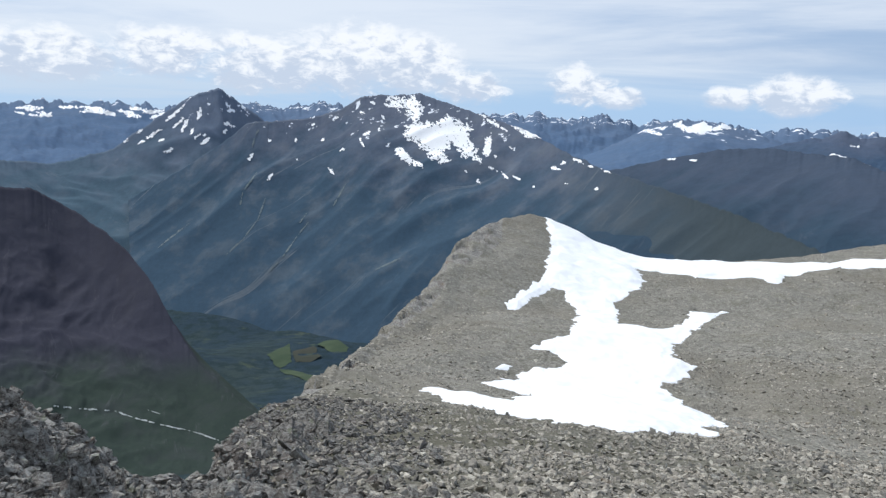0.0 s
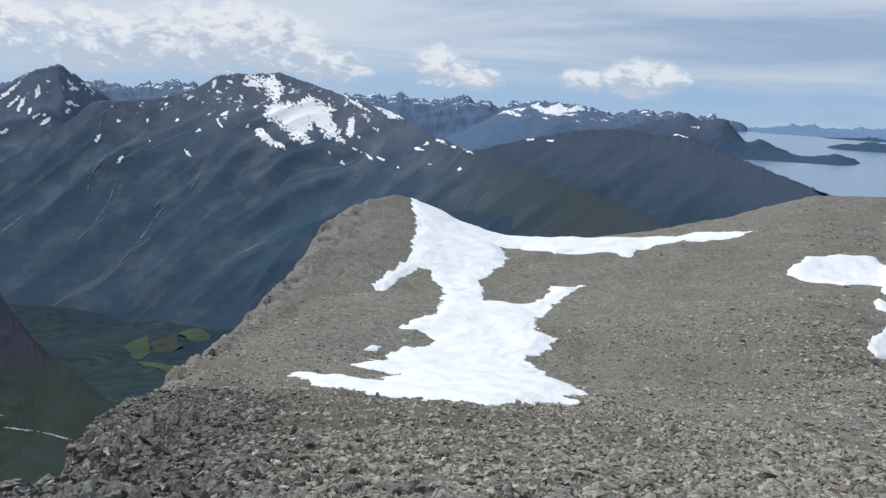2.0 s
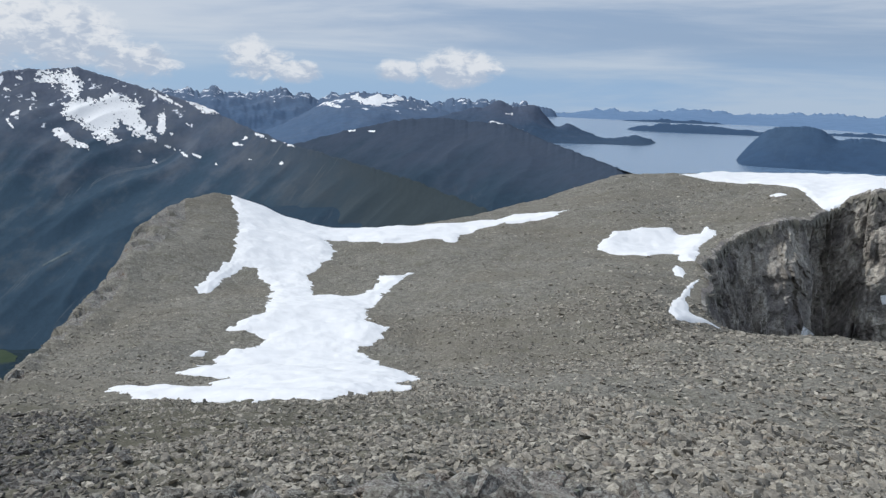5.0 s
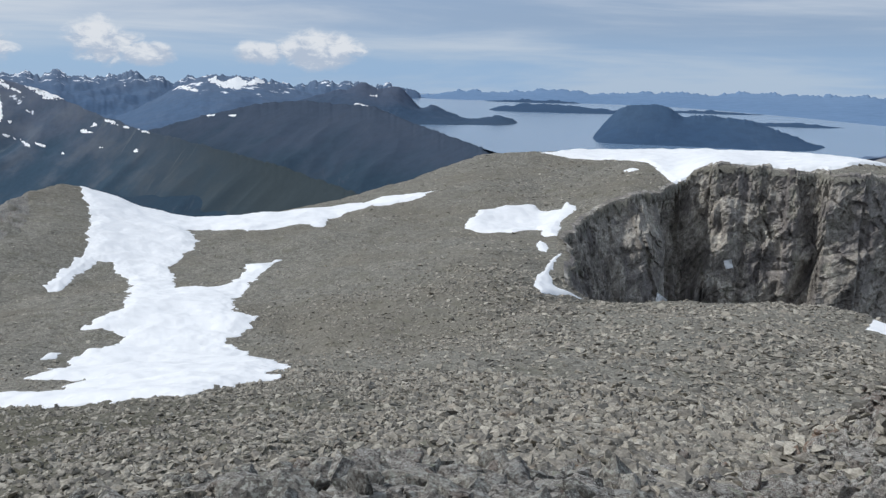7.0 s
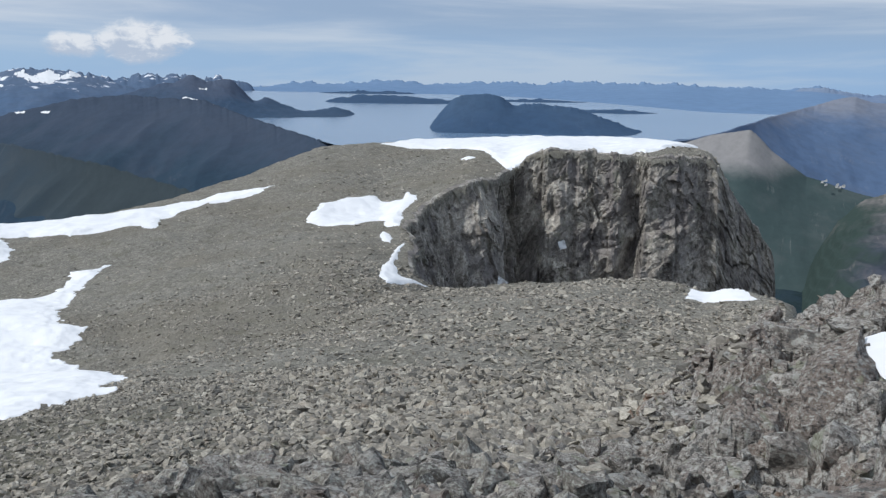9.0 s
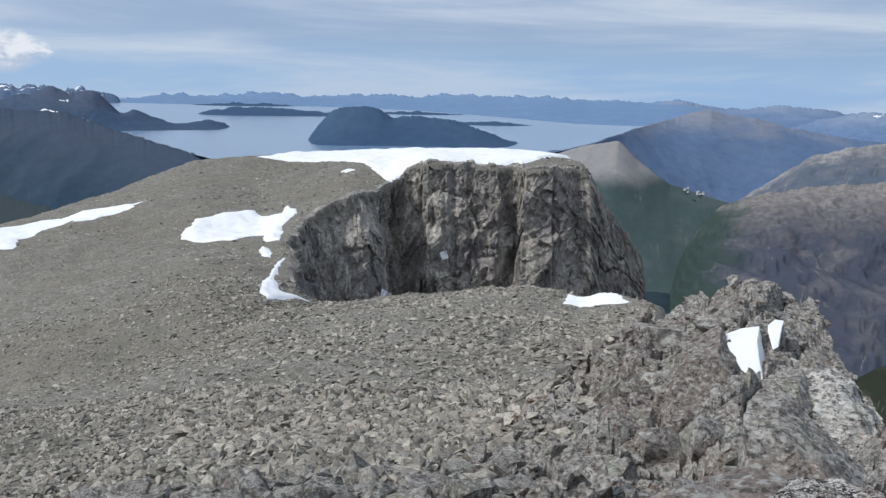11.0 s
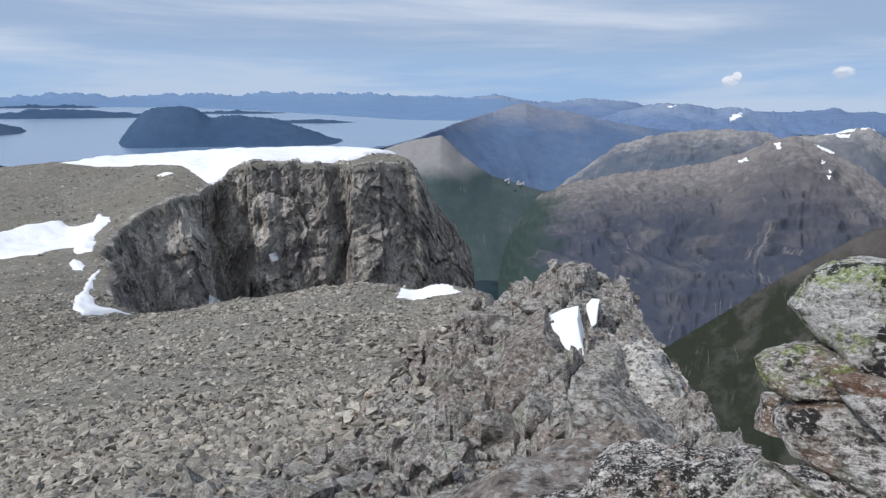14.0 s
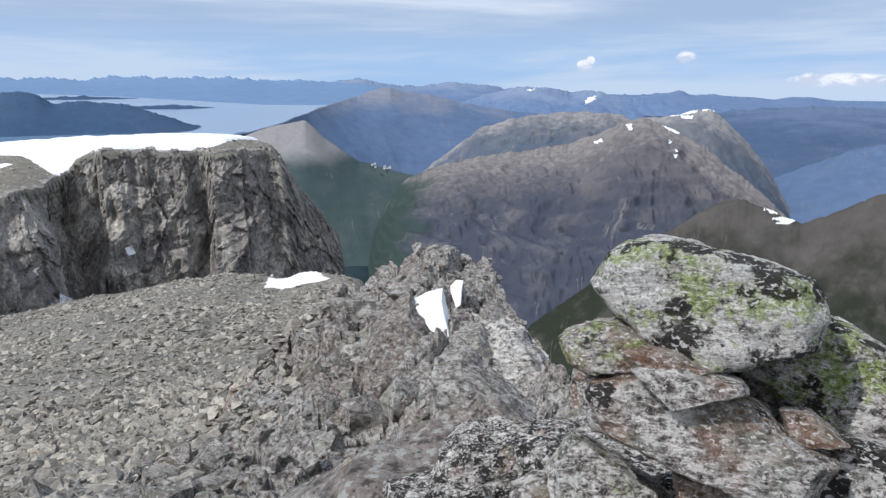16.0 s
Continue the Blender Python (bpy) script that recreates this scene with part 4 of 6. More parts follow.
GRIDS = {}
build_water()
# Far land wears haze-blue colours; no air volume is modelled.
mountain("distant_coast", "hills along the far coast, blue painted on for haze", [(33, -1.05), (34.6, -1.0), (36.5, -0.62), (39.5, -0.72), (43.3, -0.38), (46.2, -0.65), (51.5, -0.4), (54, -0.55), (56.2, -0.3), (61, -0.4), (64, -0.35), (66, -0.6), (68.4, -0.5), (70, -0.65), (72.4, -0.4), (74.8, -0.85)],
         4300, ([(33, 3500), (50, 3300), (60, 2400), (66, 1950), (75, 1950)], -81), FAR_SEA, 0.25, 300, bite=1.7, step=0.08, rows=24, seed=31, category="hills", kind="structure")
mountain("distant_range", "eastern mountains with snow specks, coloured haze blue", [(66, -1.6), (70.59, -0.81), (72.32, -0.39), (73.74, -0.69), (75.8, -0.92), (77.22, -0.84), (79.27, -0.57), (80.53, -0.8), (81.47, -0.73), (82.73, -1.08), (83.97, -0.88), (85.2, -0.96), (86.43, -1.03), (87.66, -1.26), (88.71, -1.12), (89.78, -1.4), (92.14, -1.45), (93.57, -1.28), (94.98, -1.1), (95.85, -1.38), (96.94, -1.27), (98.59, -1.47), (99.8, -1.52), (101.0, -1.75), (102.0, -1.44), (103.26, -1.44), (104.57, -1.73), (108, -1.7), (113, -1.6)],
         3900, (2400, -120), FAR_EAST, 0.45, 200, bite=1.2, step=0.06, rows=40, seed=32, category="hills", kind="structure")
GRIDS["distant_snow_range"] = mountain("distant_snow_range", "far mountains streaked with summer snow, coloured haze blue", [(-36, -0.6), (-26.3, -0.75), (-24.4, -0.6), (-21.5, -0.55), (-18.7, -0.5), (-16.6, -0.7), (-11.4, -0.1), (-8.6, -0.4), (-6.3, 0.1), (-4.7, 0.0), (0, -0.2), (7.3, -0.2), (9.7, 0.0), (11.7, -0.3), (14.4, 0.1), (16.5, -0.45), (18.9, 0.0), (20.9, 0.0), (23, -0.2), (25, -0.6), (26.6, -0.15), (28.2, -0.25), (32.2, -0.45), (34, -1.0)],
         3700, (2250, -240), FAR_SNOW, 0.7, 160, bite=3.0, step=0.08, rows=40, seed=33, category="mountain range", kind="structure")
GRIDS["snowy_hill"] = mountain("snowy_hill", "mountain with a snow-streaked rounded top, coloured haze blue", [(13, -3), (15.5, -1.7), (16.8, -0.9), (18.9, 0.0), (20.2, -0.05), (21, 0.0), (22.5, -0.2), (25, -0.9), (29, -1.8), (34, -3)],
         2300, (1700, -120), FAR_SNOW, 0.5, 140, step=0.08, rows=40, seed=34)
GRIDS["east_range"] = mountain("east_range", "eastern mountains with scattered snow, coloured a hazy grey-blue", [(78, -2.6), (81.45, -1.47), (83.78, -1.0), (84.93, -0.87), (86.47, -1.05), (87.62, -1.35), (88.54, -1.1), (89.47, -1.2), (90.59, -1.5), (92.4, -1.66), (96, -2.0), (99, -2.3)], 2600, (1900, -190), FAR_EAST, 0.5, 120, step=0.07, rows=50, seed=51, category="mountain range", kind="structure")
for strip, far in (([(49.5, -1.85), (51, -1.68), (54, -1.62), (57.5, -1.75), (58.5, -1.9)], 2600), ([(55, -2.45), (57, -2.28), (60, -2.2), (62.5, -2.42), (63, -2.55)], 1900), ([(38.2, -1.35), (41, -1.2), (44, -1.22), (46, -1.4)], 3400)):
    mountain("island", "low wooded skerry in the pale fjord, coloured dark haze blue", strip, far, (far * 0.95, -82), ISLE, 0.1, 100, step=0.08, rows=8, seed=int(far) % 97, category="island")
mountain("island", "low wooded island coloured dark haze blue", [(38.4, -2.05), (39.2, -1.8), (40.9, -1.5), (42.5, -1.45), (44.2, -1.5), (47.3, -1.75), (49, -1.9)], 2350, (2200, -82), ISLE, 0.12, 150, step=0.08, rows=16, seed=35, category="island")
mountain("island", "steep-sided wooded island in the fjord, coloured dark haze blue", [(46.1, -4.0), (46.5, -3.3), (47.0, -2.6), (48.1, -1.55), (49.6, -1.25), (51.2, -1.4), (52.3, -2.05), (53.8, -1.9), (56.4, -2.1), (59.3, -3.0), (61.4, -3.75), (62, -4)], 1230, (1110, -82), ISLE, 0.15, 120, step=0.06, rows=30, seed=36, category="island")
GRIDS["headland"] = mountain("headland", "dark mountain cape dropping steeply to the fjord, blued for haze", [(25, -1.7), (26.5, -1.15), (28.4, -0.75), (29.8, -0.25), (31.0, -0.7), (32.2, -0.4), (33.0, -1.1), (33.8, -2.0), (34.6, -1.7), (35.4, -2.0), (36.2, -2.3), (37.2, -2.62), (38.5, -2.55), (39.6, -2.3), (40.6, -2.7), (41.4, -3.1)], 1620, (1440, -83), CAPE, 0.35, 70, step=0.06, rows=36, seed=37)
GRIDS["west_peak"] = mountain("west_peak", "pointed peak with snow streaks, coloured blue-grey for haze", [(-36, -4.2), (-30, -4.0), (-26.5, -4.4), (-23.3, -4.6), (-19.9, -3.6), (-17.7, -1.9), (-15.8, -0.5), (-14.4, 0.35), (-12.9, 0.75), (-11.4, -0.3), (-10, -1.3), (-4, -3.5)], 2250, (1700, -425), FLANK_W, 0.25, 110, skew=0.5, octaves=2, step=0.08, rows=90, seed=38)
GRIDS["snowy_peak"] = mountain("snowy_peak", "broad grey peak with large snow beds, wooded flanks coloured for haze and cloud shade", [(-19, -7), (-15.2, -4.7), (-12.5, -2.8), (-11, -1.5), (-7.1, -1.1), (-4.7, -0.4), (-3.1, 0.65), (-1.8, 0.85), (-0.7, 0.8), (0.9, 1.1), (3.4, 0.35), (5.9, -0.35), (8.8, -1.2), (11.7, -2.6), (14.2, -3.6), (19.8, -5.1), (23.7, -6.2), (28.8, -8.0), (33, -9.5)],
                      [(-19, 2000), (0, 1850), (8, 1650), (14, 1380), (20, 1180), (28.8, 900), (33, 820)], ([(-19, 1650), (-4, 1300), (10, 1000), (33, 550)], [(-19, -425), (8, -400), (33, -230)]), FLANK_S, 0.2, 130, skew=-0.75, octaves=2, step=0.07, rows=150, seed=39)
GRIDS["dark_ridge"] = mountain("dark_ridge", "dark rounded mountain ridge above the fjord, haze blue in its colour", [(12, -4.6), (14.9, -3.8), (18.6, -2.75), (22.2, -1.9), (25.1, -1.6), (27.5, -1.75), (30.3, -1.9), (33.2, -3.0), (35.6, -3.8), (38.7, -4.8), (42, -6)], [(12, 1620), (22, 1450), (28, 1300), (33, 1150), (38.7, 950), (42, 900)], ([(12, 1050), (42, 500)], -215), DARK, 0.25, 110, octaves=2, step=0.08, rows=60, seed=40)
GRIDS["dark_spur"] = mountain("dark_spur", "dark rock spur over the valley, its shadow put in the colour", [(-40, -5), (-30, -5.4), (-26.6, -6.1), (-24.7, -6.25), (-22.4, -7.7), (-20.7, -9.0), (-19, -10.6), (-17.6, -12.7), (-16.3, -15.4), (-15.3, -17.2), (-14.5, -18.4), (-13.5, -19.4), (-12.4, -20.4), (-11, -21.6), (-9.5, -22.8), (-8, -24)], [(-40, 1150), (-22, 1150), (-18, 960), (-15, 830), (-12, 740), (-8, 660)], ([(-40, 560), (-14, 560), (-8, 600)], -305), SHADY, 0.34, 60, step=0.08, rows=150, flare=2.6, seed=41)
mountain("blue_mountain", "mountain with a bare pale top beyond the valley, blued for haze", [(60, -4.6), (64.6, -4.1), (66.9, -3.5), (69.3, -2.55), (71.8, -1.75), (73.6, -1.15), (74.6, -1.0), (75.5, -1.3), (77.4, -1.5), (79.9, -2.1), (83.1, -2.6), (87.2, -3.0), (92, -3.4)], [(60, 1040), (64.6, 1080), (67, 1200), (69.3, 1500), (72, 1900), (92, 1900)], ([(60, 880), (70, 900), (75, 1350), (92, 1450)], -195), HAZED_HILL, 0.14, 110, bite=0.5, step=0.08, rows=60, seed=42)
mountain("far_blue_slope", "wooded mountainside above a distant town, coloured haze blue", [(93, -4), (97, -2.5), (100, -2.2), (104, -1.95), (108, -2.1), (114, -2)], 2500, (1100, -195), EAST_SLOPE, 0.45, 170, step=0.1, rows=60, seed=43)
mountain("blue_foothill", "foothill at the valley's end, coloured dark haze blue", [(101, -7), (104, -5.6), (106, -4.7), (108, -4.2), (114, -4)], 1300, (1000, -195), HAZED_HILL, 0.3, 100, step=0.1, rows=40, seed=44)
mountain("bare_hill", "bare grey-brown hill with green lower slopes", [(62, -5.6), (64.3, -4.37), (66.07, -3.76), (67.6, -3.5), (68.55, -3.3), (69.2, -3.87), (70.05, -4.73), (72.2, -6.2), (74.3, -6.8), (76, -7.25), (79, -7.6), (82, -9), (85, -12)], 960, (760, -196), HEATH, 0.08, 60, bite=0.3, step=0.07, rows=50, seed=45)
mountain("flat_fell", "flat-topped grey rock fell", [(76.5, -7.4), (77.83, -6.37), (79.51, -5.1), (80.93, -3.97), (83.3, -3.2), (85.63, -2.79), (87.93, -2.63), (91.0, -2.7), (92.0, -3.3), (94, -4.2)], 1350, (1100, -192), PLATEAU_FELL, 0.45, 70, terrace=14, step=0.07, rows=70, flare=0.55, seed=46)
GRIDS["back_fell"] = mountain("back_fell", "pale bare fell streaked with snow along its crest", [(90, -4.2), (92.86, -2.99), (93.91, -2.89), (94.93, -2.67), (96.59, -2.26), (97.34, -2.38), (98.34, -3.2), (99.7, -4.55), (101.17, -6.29), (102.81, -9.06), (104, -11.5)], 1120, (840, -205), PLATEAU_FELL, 0.3, 70, step=0.06, rows=80, flare=0.7, seed=52)
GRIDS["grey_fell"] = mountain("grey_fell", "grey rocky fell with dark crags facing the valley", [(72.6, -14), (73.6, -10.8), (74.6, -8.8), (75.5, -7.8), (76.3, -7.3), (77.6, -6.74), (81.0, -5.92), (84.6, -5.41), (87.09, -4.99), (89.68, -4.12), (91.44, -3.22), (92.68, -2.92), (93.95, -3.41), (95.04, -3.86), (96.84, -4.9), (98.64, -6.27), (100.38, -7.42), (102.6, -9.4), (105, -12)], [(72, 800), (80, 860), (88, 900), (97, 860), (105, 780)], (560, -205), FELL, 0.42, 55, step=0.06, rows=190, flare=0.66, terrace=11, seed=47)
GRIDS["brown_spur"] = mountain("brown_spur", "brown rocky spur with grassy lower slope", [(82, -22), (84, -19.5), (85.4, -17.9), (88.9, -15.4), (92.1, -12.9), (95.5, -10.4), (98, -8.7), (99.5, -8.3), (101.7, -9.0), (103.5, -9.7), (105.2, -8.9), (108.2, -7.3), (116, -6)], 430, (300, -190), SPUR, 0.5, 40, step=0.1, rows=60, seed=48)


# ---------------------------------------------------------------- fields, stream and far houses in the valleys
def on_low(az, el):
    """Where a heading below the horizon meets the low ground."""
    r = np.linspace(350, 1700, 400)
    z = low_ground(np.array([az]), r)[:, 0]
    k = int(np.argmax(z > r * math.tan(radians(el))))
    return r[k], z[k]


def plain(name, low, high, size):
    return surface(name, lambda n: (n.ramp(n.noise(1 / size, 5), (0.35, low), (0.65, high)), None), 1.0, 0.1)


MEADOW, PASTURE, FOAM, WALLS = plain("hay_meadow", (0.050, 0.074, 0.046), (0.068, 0.092, 0.056), 30), plain("pasture", (0.046, 0.052, 0.040), (0.060, 0.062, 0.050), 30), plain("white_stream", (0.22, 0.24, 0.24), (0.42, 0.44, 0.44), 8), plain("pale_walls", (0.5, 0.5, 0.5), (0.7, 0.69, 0.66), 20)


def low_patch(name, label, corners, material, category):
    ring = []
    for a, e in corners:
        r, z = on_low(a, e)
        ring.append(plan(a, r))
    p = np.array(ring)
    gx, gy = np.meshgrid(np.linspace(p[:, 0].min(), p[:, 0].max(), 130), np.linspace(p[:, 1].min(), p[:, 1].max(), 170))
    d = inside(gx, gy, ring) + fbm(gx / 14, gy / 14, 3, 90) * 2
    az, r = np.degrees(np.arctan2(gx, gy)), np.hypot(gx, gy)
    z = VALLEY_AT(az, r) + 0.8
    cells = quads(*gx.shape)
    me = mesh_of(name, np.stack([gx, gy, z], -1).reshape(-1, 3), cells[d.reshape(-1)[cells].mean(1) > 0], material)
    tagged(new(name, me), label, category)


def VALLEY_AT(az, r):
    t = np.array(LOW, float)
    cols = [np.interp(az, t[:, 0], t[:, k], period=360) for k in range(1, 10)]
    z = cols[-1].copy()
    for k in range(8):
        w = (r >= LOW_R[k]) & (r < LOW_R[k + 1])
        f = (r - LOW_R[k]) / (LOW_R[k + 1] - LOW_R[k])
        z = np.where(w, cols[k] * (1 - f) + cols[k + 1] * f, z)
    x, y = plan(az, r)
    return z + fbm(x / 260, y / 260, 4, 60) * 16 * smooth(r, 200, 500) * smooth(r, 2600, 1500)


low_patch("meadow", "bright green hay meadow on the valley floor", [(-9.66, -18.25), (-8.0, -17.69), (-7.85, -18.55), (-8.69, -18.8)], MEADOW, "field")
low_patch("meadow", "green field among the valley woods", [(-6.02, -17.9), (-4.89, -17.57), (-3.59, -18.03), (-4.01, -18.44)], MEADOW, "field")
low_patch("meadow", "narrow bright green field strip", [(-8.8, -18.85), (-7.7, -18.96), (-5.7, -19.52), (-6.56, -19.78), (-8.26, -19.21)], MEADOW, "field")
low_patch("meadow", "brown cut field between green meadows", [(-7.8, -18.1), (-6.2, -17.95), (-5.6, -18.35), (-6.4, -18.6), (-7.6, -18.6)], PASTURE, "field")


def build_town(az, el, count, r, z, spread):
    lot, verts, faces = np.random.default_rng(count), [], []
    box = np.array([[x, y, w] for w in (0, 1) for y in (-0.5, 0.5) for x in (-0.5, 0.5)])
    ridge = np.array([[-0.5, 0, 1.5], [0.5, 0, 1.5]])
    house = np.vstack([box, ridge])
    walls = [[0, 1, 5, 4], [2, 6, 7, 3], [0, 4, 6, 2], [1, 3, 7, 5], [4, 5, 9, 8], [6, 8, 9, 7]]
    for k in range(count):
        x, y = plan(az + lot.normal(0, spread), r + lot.normal(0, 12))
        s = lot.uniform(1.5, 3.0)
        faces += (np.array(walls) + 10 * k).tolist()
        verts.append(house * (s * lot.uniform(1, 2.2), s, s * 0.8) + (x, y, z(x, y)))
    me = mesh_of("distant_town", np.vstack(verts), faces, WALLS, False)
    tagged(new("distant_town", me), "tiny pale houses of a distant valley town", "town", kind="stuff")


build_town(104.9, -8.0, 70, 1180, lambda x, y: -166, 0.7)
build_town(74.2, -6.8, 8, 955, lambda x, y: float(np.interp(math.degrees(math.atan2(x, y)), [70, 72.2, 74.3, 76, 79], [-82, -105, -115, -122, -127])), 0.4)
# ---------------------------------------------------------------- snow on the plateau (outlines in plan, metres)
SADDLE_SNOW = [
    (35.4, 193), (43.0, 190), (50.0, 186), (54.6, 183), (62.1, 180), (76.7, 176), (91.7, 173.5), (104.8, 170.5), (110.4, 158.8), (106.6, 155.9), (98.5, 157.6),
    (91.0, 160.2), (86.4, 161.2), (73.6, 145.9), (69.6, 151.4), (59.7, 152.9), (55.7, 163.6), (51.4, 164.9), (48.9, 151.4), (41.9, 139.5), (38.3, 135.0),
]
SADDLE_SNOW_EDGE = [
    (29.9, 139.4), (28.1, 140.8), (23.9, 134.8), (19.0, 125.6), (19.0, 131.3), (25.1, 141.6), (28.6, 149.0), (33.5, 171.0),
]
LOWER_SNOW = [
    (36.8, 129.1), (34.1, 117.0), (38.5, 113.7), (42.7, 114.9), (50.3, 128.1), (56.3, 128.7), (49.7, 119.9), (41.2, 106.9), (35.1, 96.2), (33.6, 89.5),
    (34.9, 86.3), (32.9, 83.3), (27.7, 78.4), (28.2, 74.2), (23.1, 52.3), (17.3, 40.5), (14.1, 38.1), (10.3, 34.3), (7.5, 38.3), (5.2, 40.3), (3.6, 46.1),
    (1.6, 56.9), (4.0, 55.4), (7.6, 50.0), (9.5, 56.6), (6.6, 60.4), (10.8, 73.9), (13.7, 81.0), (18.8, 84.2), (20.0, 86.8), (16.0, 91.8), (18.9, 94.5),
    (23.5, 102.0), (29.6, 126.0),
]
HOLLOW_SNOW = [(93.5, 123.6), (99.7, 129.8), (106.2, 133.3), (114.1, 133.3), (120.5, 131.9), (118.2, 127.6), (121.4, 124.5), (126.7, 128.1), (124.5, 123.2), (119.0, 118.2), (114.3, 116.4), (98.9, 101.8), (98.1, 104.4), (105.6, 114.8), (97.8, 112.7), (95.5, 118.3)]
GULLY_SNOW = [(90.7, 98.6), (94.9, 101.8), (90.6, 95.0), (88.2, 92.9), (87.8, 94.8)]
CRESCENT_SNOW = [(90.1, 91.6), (85.1, 88.7), (75.4, 80.6), (68.9, 75.0), (67.3, 71.6), (72.6, 73.4), (76.8, 73.3), (74.0, 74.9), (73.5, 76.2), (76.6, 80.0), (83.9, 86.6)]
RIM_SNOW = [plan(a, r) for a, r in [(42.6, 250), (47, 264), (55, 268), (60, 266), (64, 252), (65.6, 240), (64.6, 222), (63.0, 206), (61.8, 202), (61.2, 203.5), (60.2, 201), (59, 202), (57.5, 202.5), (56, 201), (54.6, 201), (53.8, 200), (53.2, 199), (52.6, 195.5), (52.2, 195.5), (51.8, 203), (51.2, 213), (50.5, 224), (49.5, 236), (46, 243)]]
LITTLE_SNOW = [plan(48.6, 217), plan(49.3, 218), plan(49.7, 214), plan(49.0, 212)]
BROW_SNOW = [(86.6, 40.0), (93.6, 42.4), (94.2, 38.4), (92.0, 34.6), (87.4, 31.2), (86.4, 33.6), (87.0, 36.6)]
SCRAP_SNOW = [(10.2, 79.6), (11.4, 82.2), (12.7, 82.3), (11.6, 79.9)]
SNOWS = [
    ("snowfield", SADDLE_SNOW + [(36.3, 126.4), (29.6, 126.0)] + SADDLE_SNOW_EDGE, 0.35, 1.0, "large white summer snowfield on the stony saddle"),
    ("snow_lobe", LOWER_SNOW, 0.3, 1.0, "lower lobe of the snowfield"),
    ("snow_patch", HOLLOW_SNOW, 0.35, 0.6, "snow bank lying in a stony hollow"),
    ("snow_patch", GULLY_SNOW, 0.2, 0.4, "small snow remnant beside the cliff edge"),
    ("snow_patch", CRESCENT_SNOW, 0.2, 0.3, "curved snow strip along the cliff edge"),
    ("snow_cornice", RIM_SNOW, 0.55, 0.5, "long snow cornice capping the cliff rim"),
    ("snow_patch", LITTLE_SNOW, 0.3, 0.4, "tiny snow patch on plateau scree"),
    ("snow_patch", BROW_SNOW, 0.06, 0.35, "flat snow patch on the brow of the slope"),
    ("snow_patch", SCRAP_SNOW, 0.15, 0.4, "thin scrap of snow on scree"),
]


def snow_reach(x, y, ring, rough):
    """Distance inside a snow bed, its edge frayed."""
    d = inside(x, y, ring)
    return d + rough * (fbm(x / 4, y / 4, 3, 71) * 0.9 + fbm(x / 0.9, y / 0.9, 2, 75) * 0.35)


def build_snow(name, ring, thick, rough, label):
    p = np.array(ring)
    az, r = np.degrees(np.arctan2(p[:, 0], p[:, 1])), np.hypot(p[:, 0], p[:, 1])
    pad = 1.5 * rough
    fine = 0.25 if r.max() > 60 else 0.06
    az = np.arange(az.min() - np.degrees(pad / r.min()), az.max() + np.degrees(pad / r.min()), 0.07)
    r = np.arange(r.min() - pad, r.max() + pad, fine)
    A, R = np.meshgrid(az, r)
    x, y = plan(A, R)
    d = snow_reach(x, y, ring, rough)
    z = height(x, y)
    z = z + 0.06 * min(1, thick * 3) + thick * smooth(d, -0.1 * rough, 2.5 * rough + 0.1) - 0.25 * smooth(d, 0.05, -0.3 * rough)
    cells = quads(len(r), len(az))
    keep = d.reshape(-1)[cells].max(1) > 0
    me = mesh_of(name, np.stack([x, y, z], -1).reshape(-1, 3), cells[keep][:, ::-1], SNOW)
    ob = new(name, me)
    if name == "snow_lobe":
        ob.parent = bpy.data.objects["snowfield"]
        return tagged(ob, label)
    return tagged(ob, label, "snow patch", group="snow patches on the plateau")


for row in SNOWS:
    build_snow(*row)

# Snow beds of the far peaks, in azimuth and elevation as seen over the saddle.
BED_MAIN = [(-1.09, 0.8), (0.07, 0.6), (0.71, 1.02), (1.38, 0.03), (1.14, -0.89), (2.19, -0.97), (2.83, -0.37), (3.75, -0.64), (4.83, -1.24), (5.0, -2.28), (5.71, -3.57), (4.51, -3.36), (3.55, -2.48), (3.04, -3.02), (3.46, -3.8), (2.67, -3.96), (1.19, -2.71), (-0.0, -1.98), (0.11, -1.19), (0.75, -0.91), (-0.04, -0.04), (-1.46, -0.11)]
BED_LOW = [(-0.77, -2.86), (0.02, -2.94), (0.68, -3.64), (1.75, -4.18), (0.83, -4.11), (-0.36, -3.55)]
BED_EAST = [(5.92, -1.98), (6.35, -1.62), (6.36, -3.14), (5.78, -3.17)]
BED_RIDGE = [(5.18, -0.13), (6.53, -0.67), (7.48, -1.38), (6.54, -1.03)]
BED_FAR = [(7.31, -0.42), (8.78, -0.8), (8.81, -1.32), (7.73, -0.98)]
BED_COL = [(8.3, -1.17), (8.8, -0.19), (9.11, -0.86), (10.11, -1.41), (9.85, -1.78), (8.88, -1.74)]
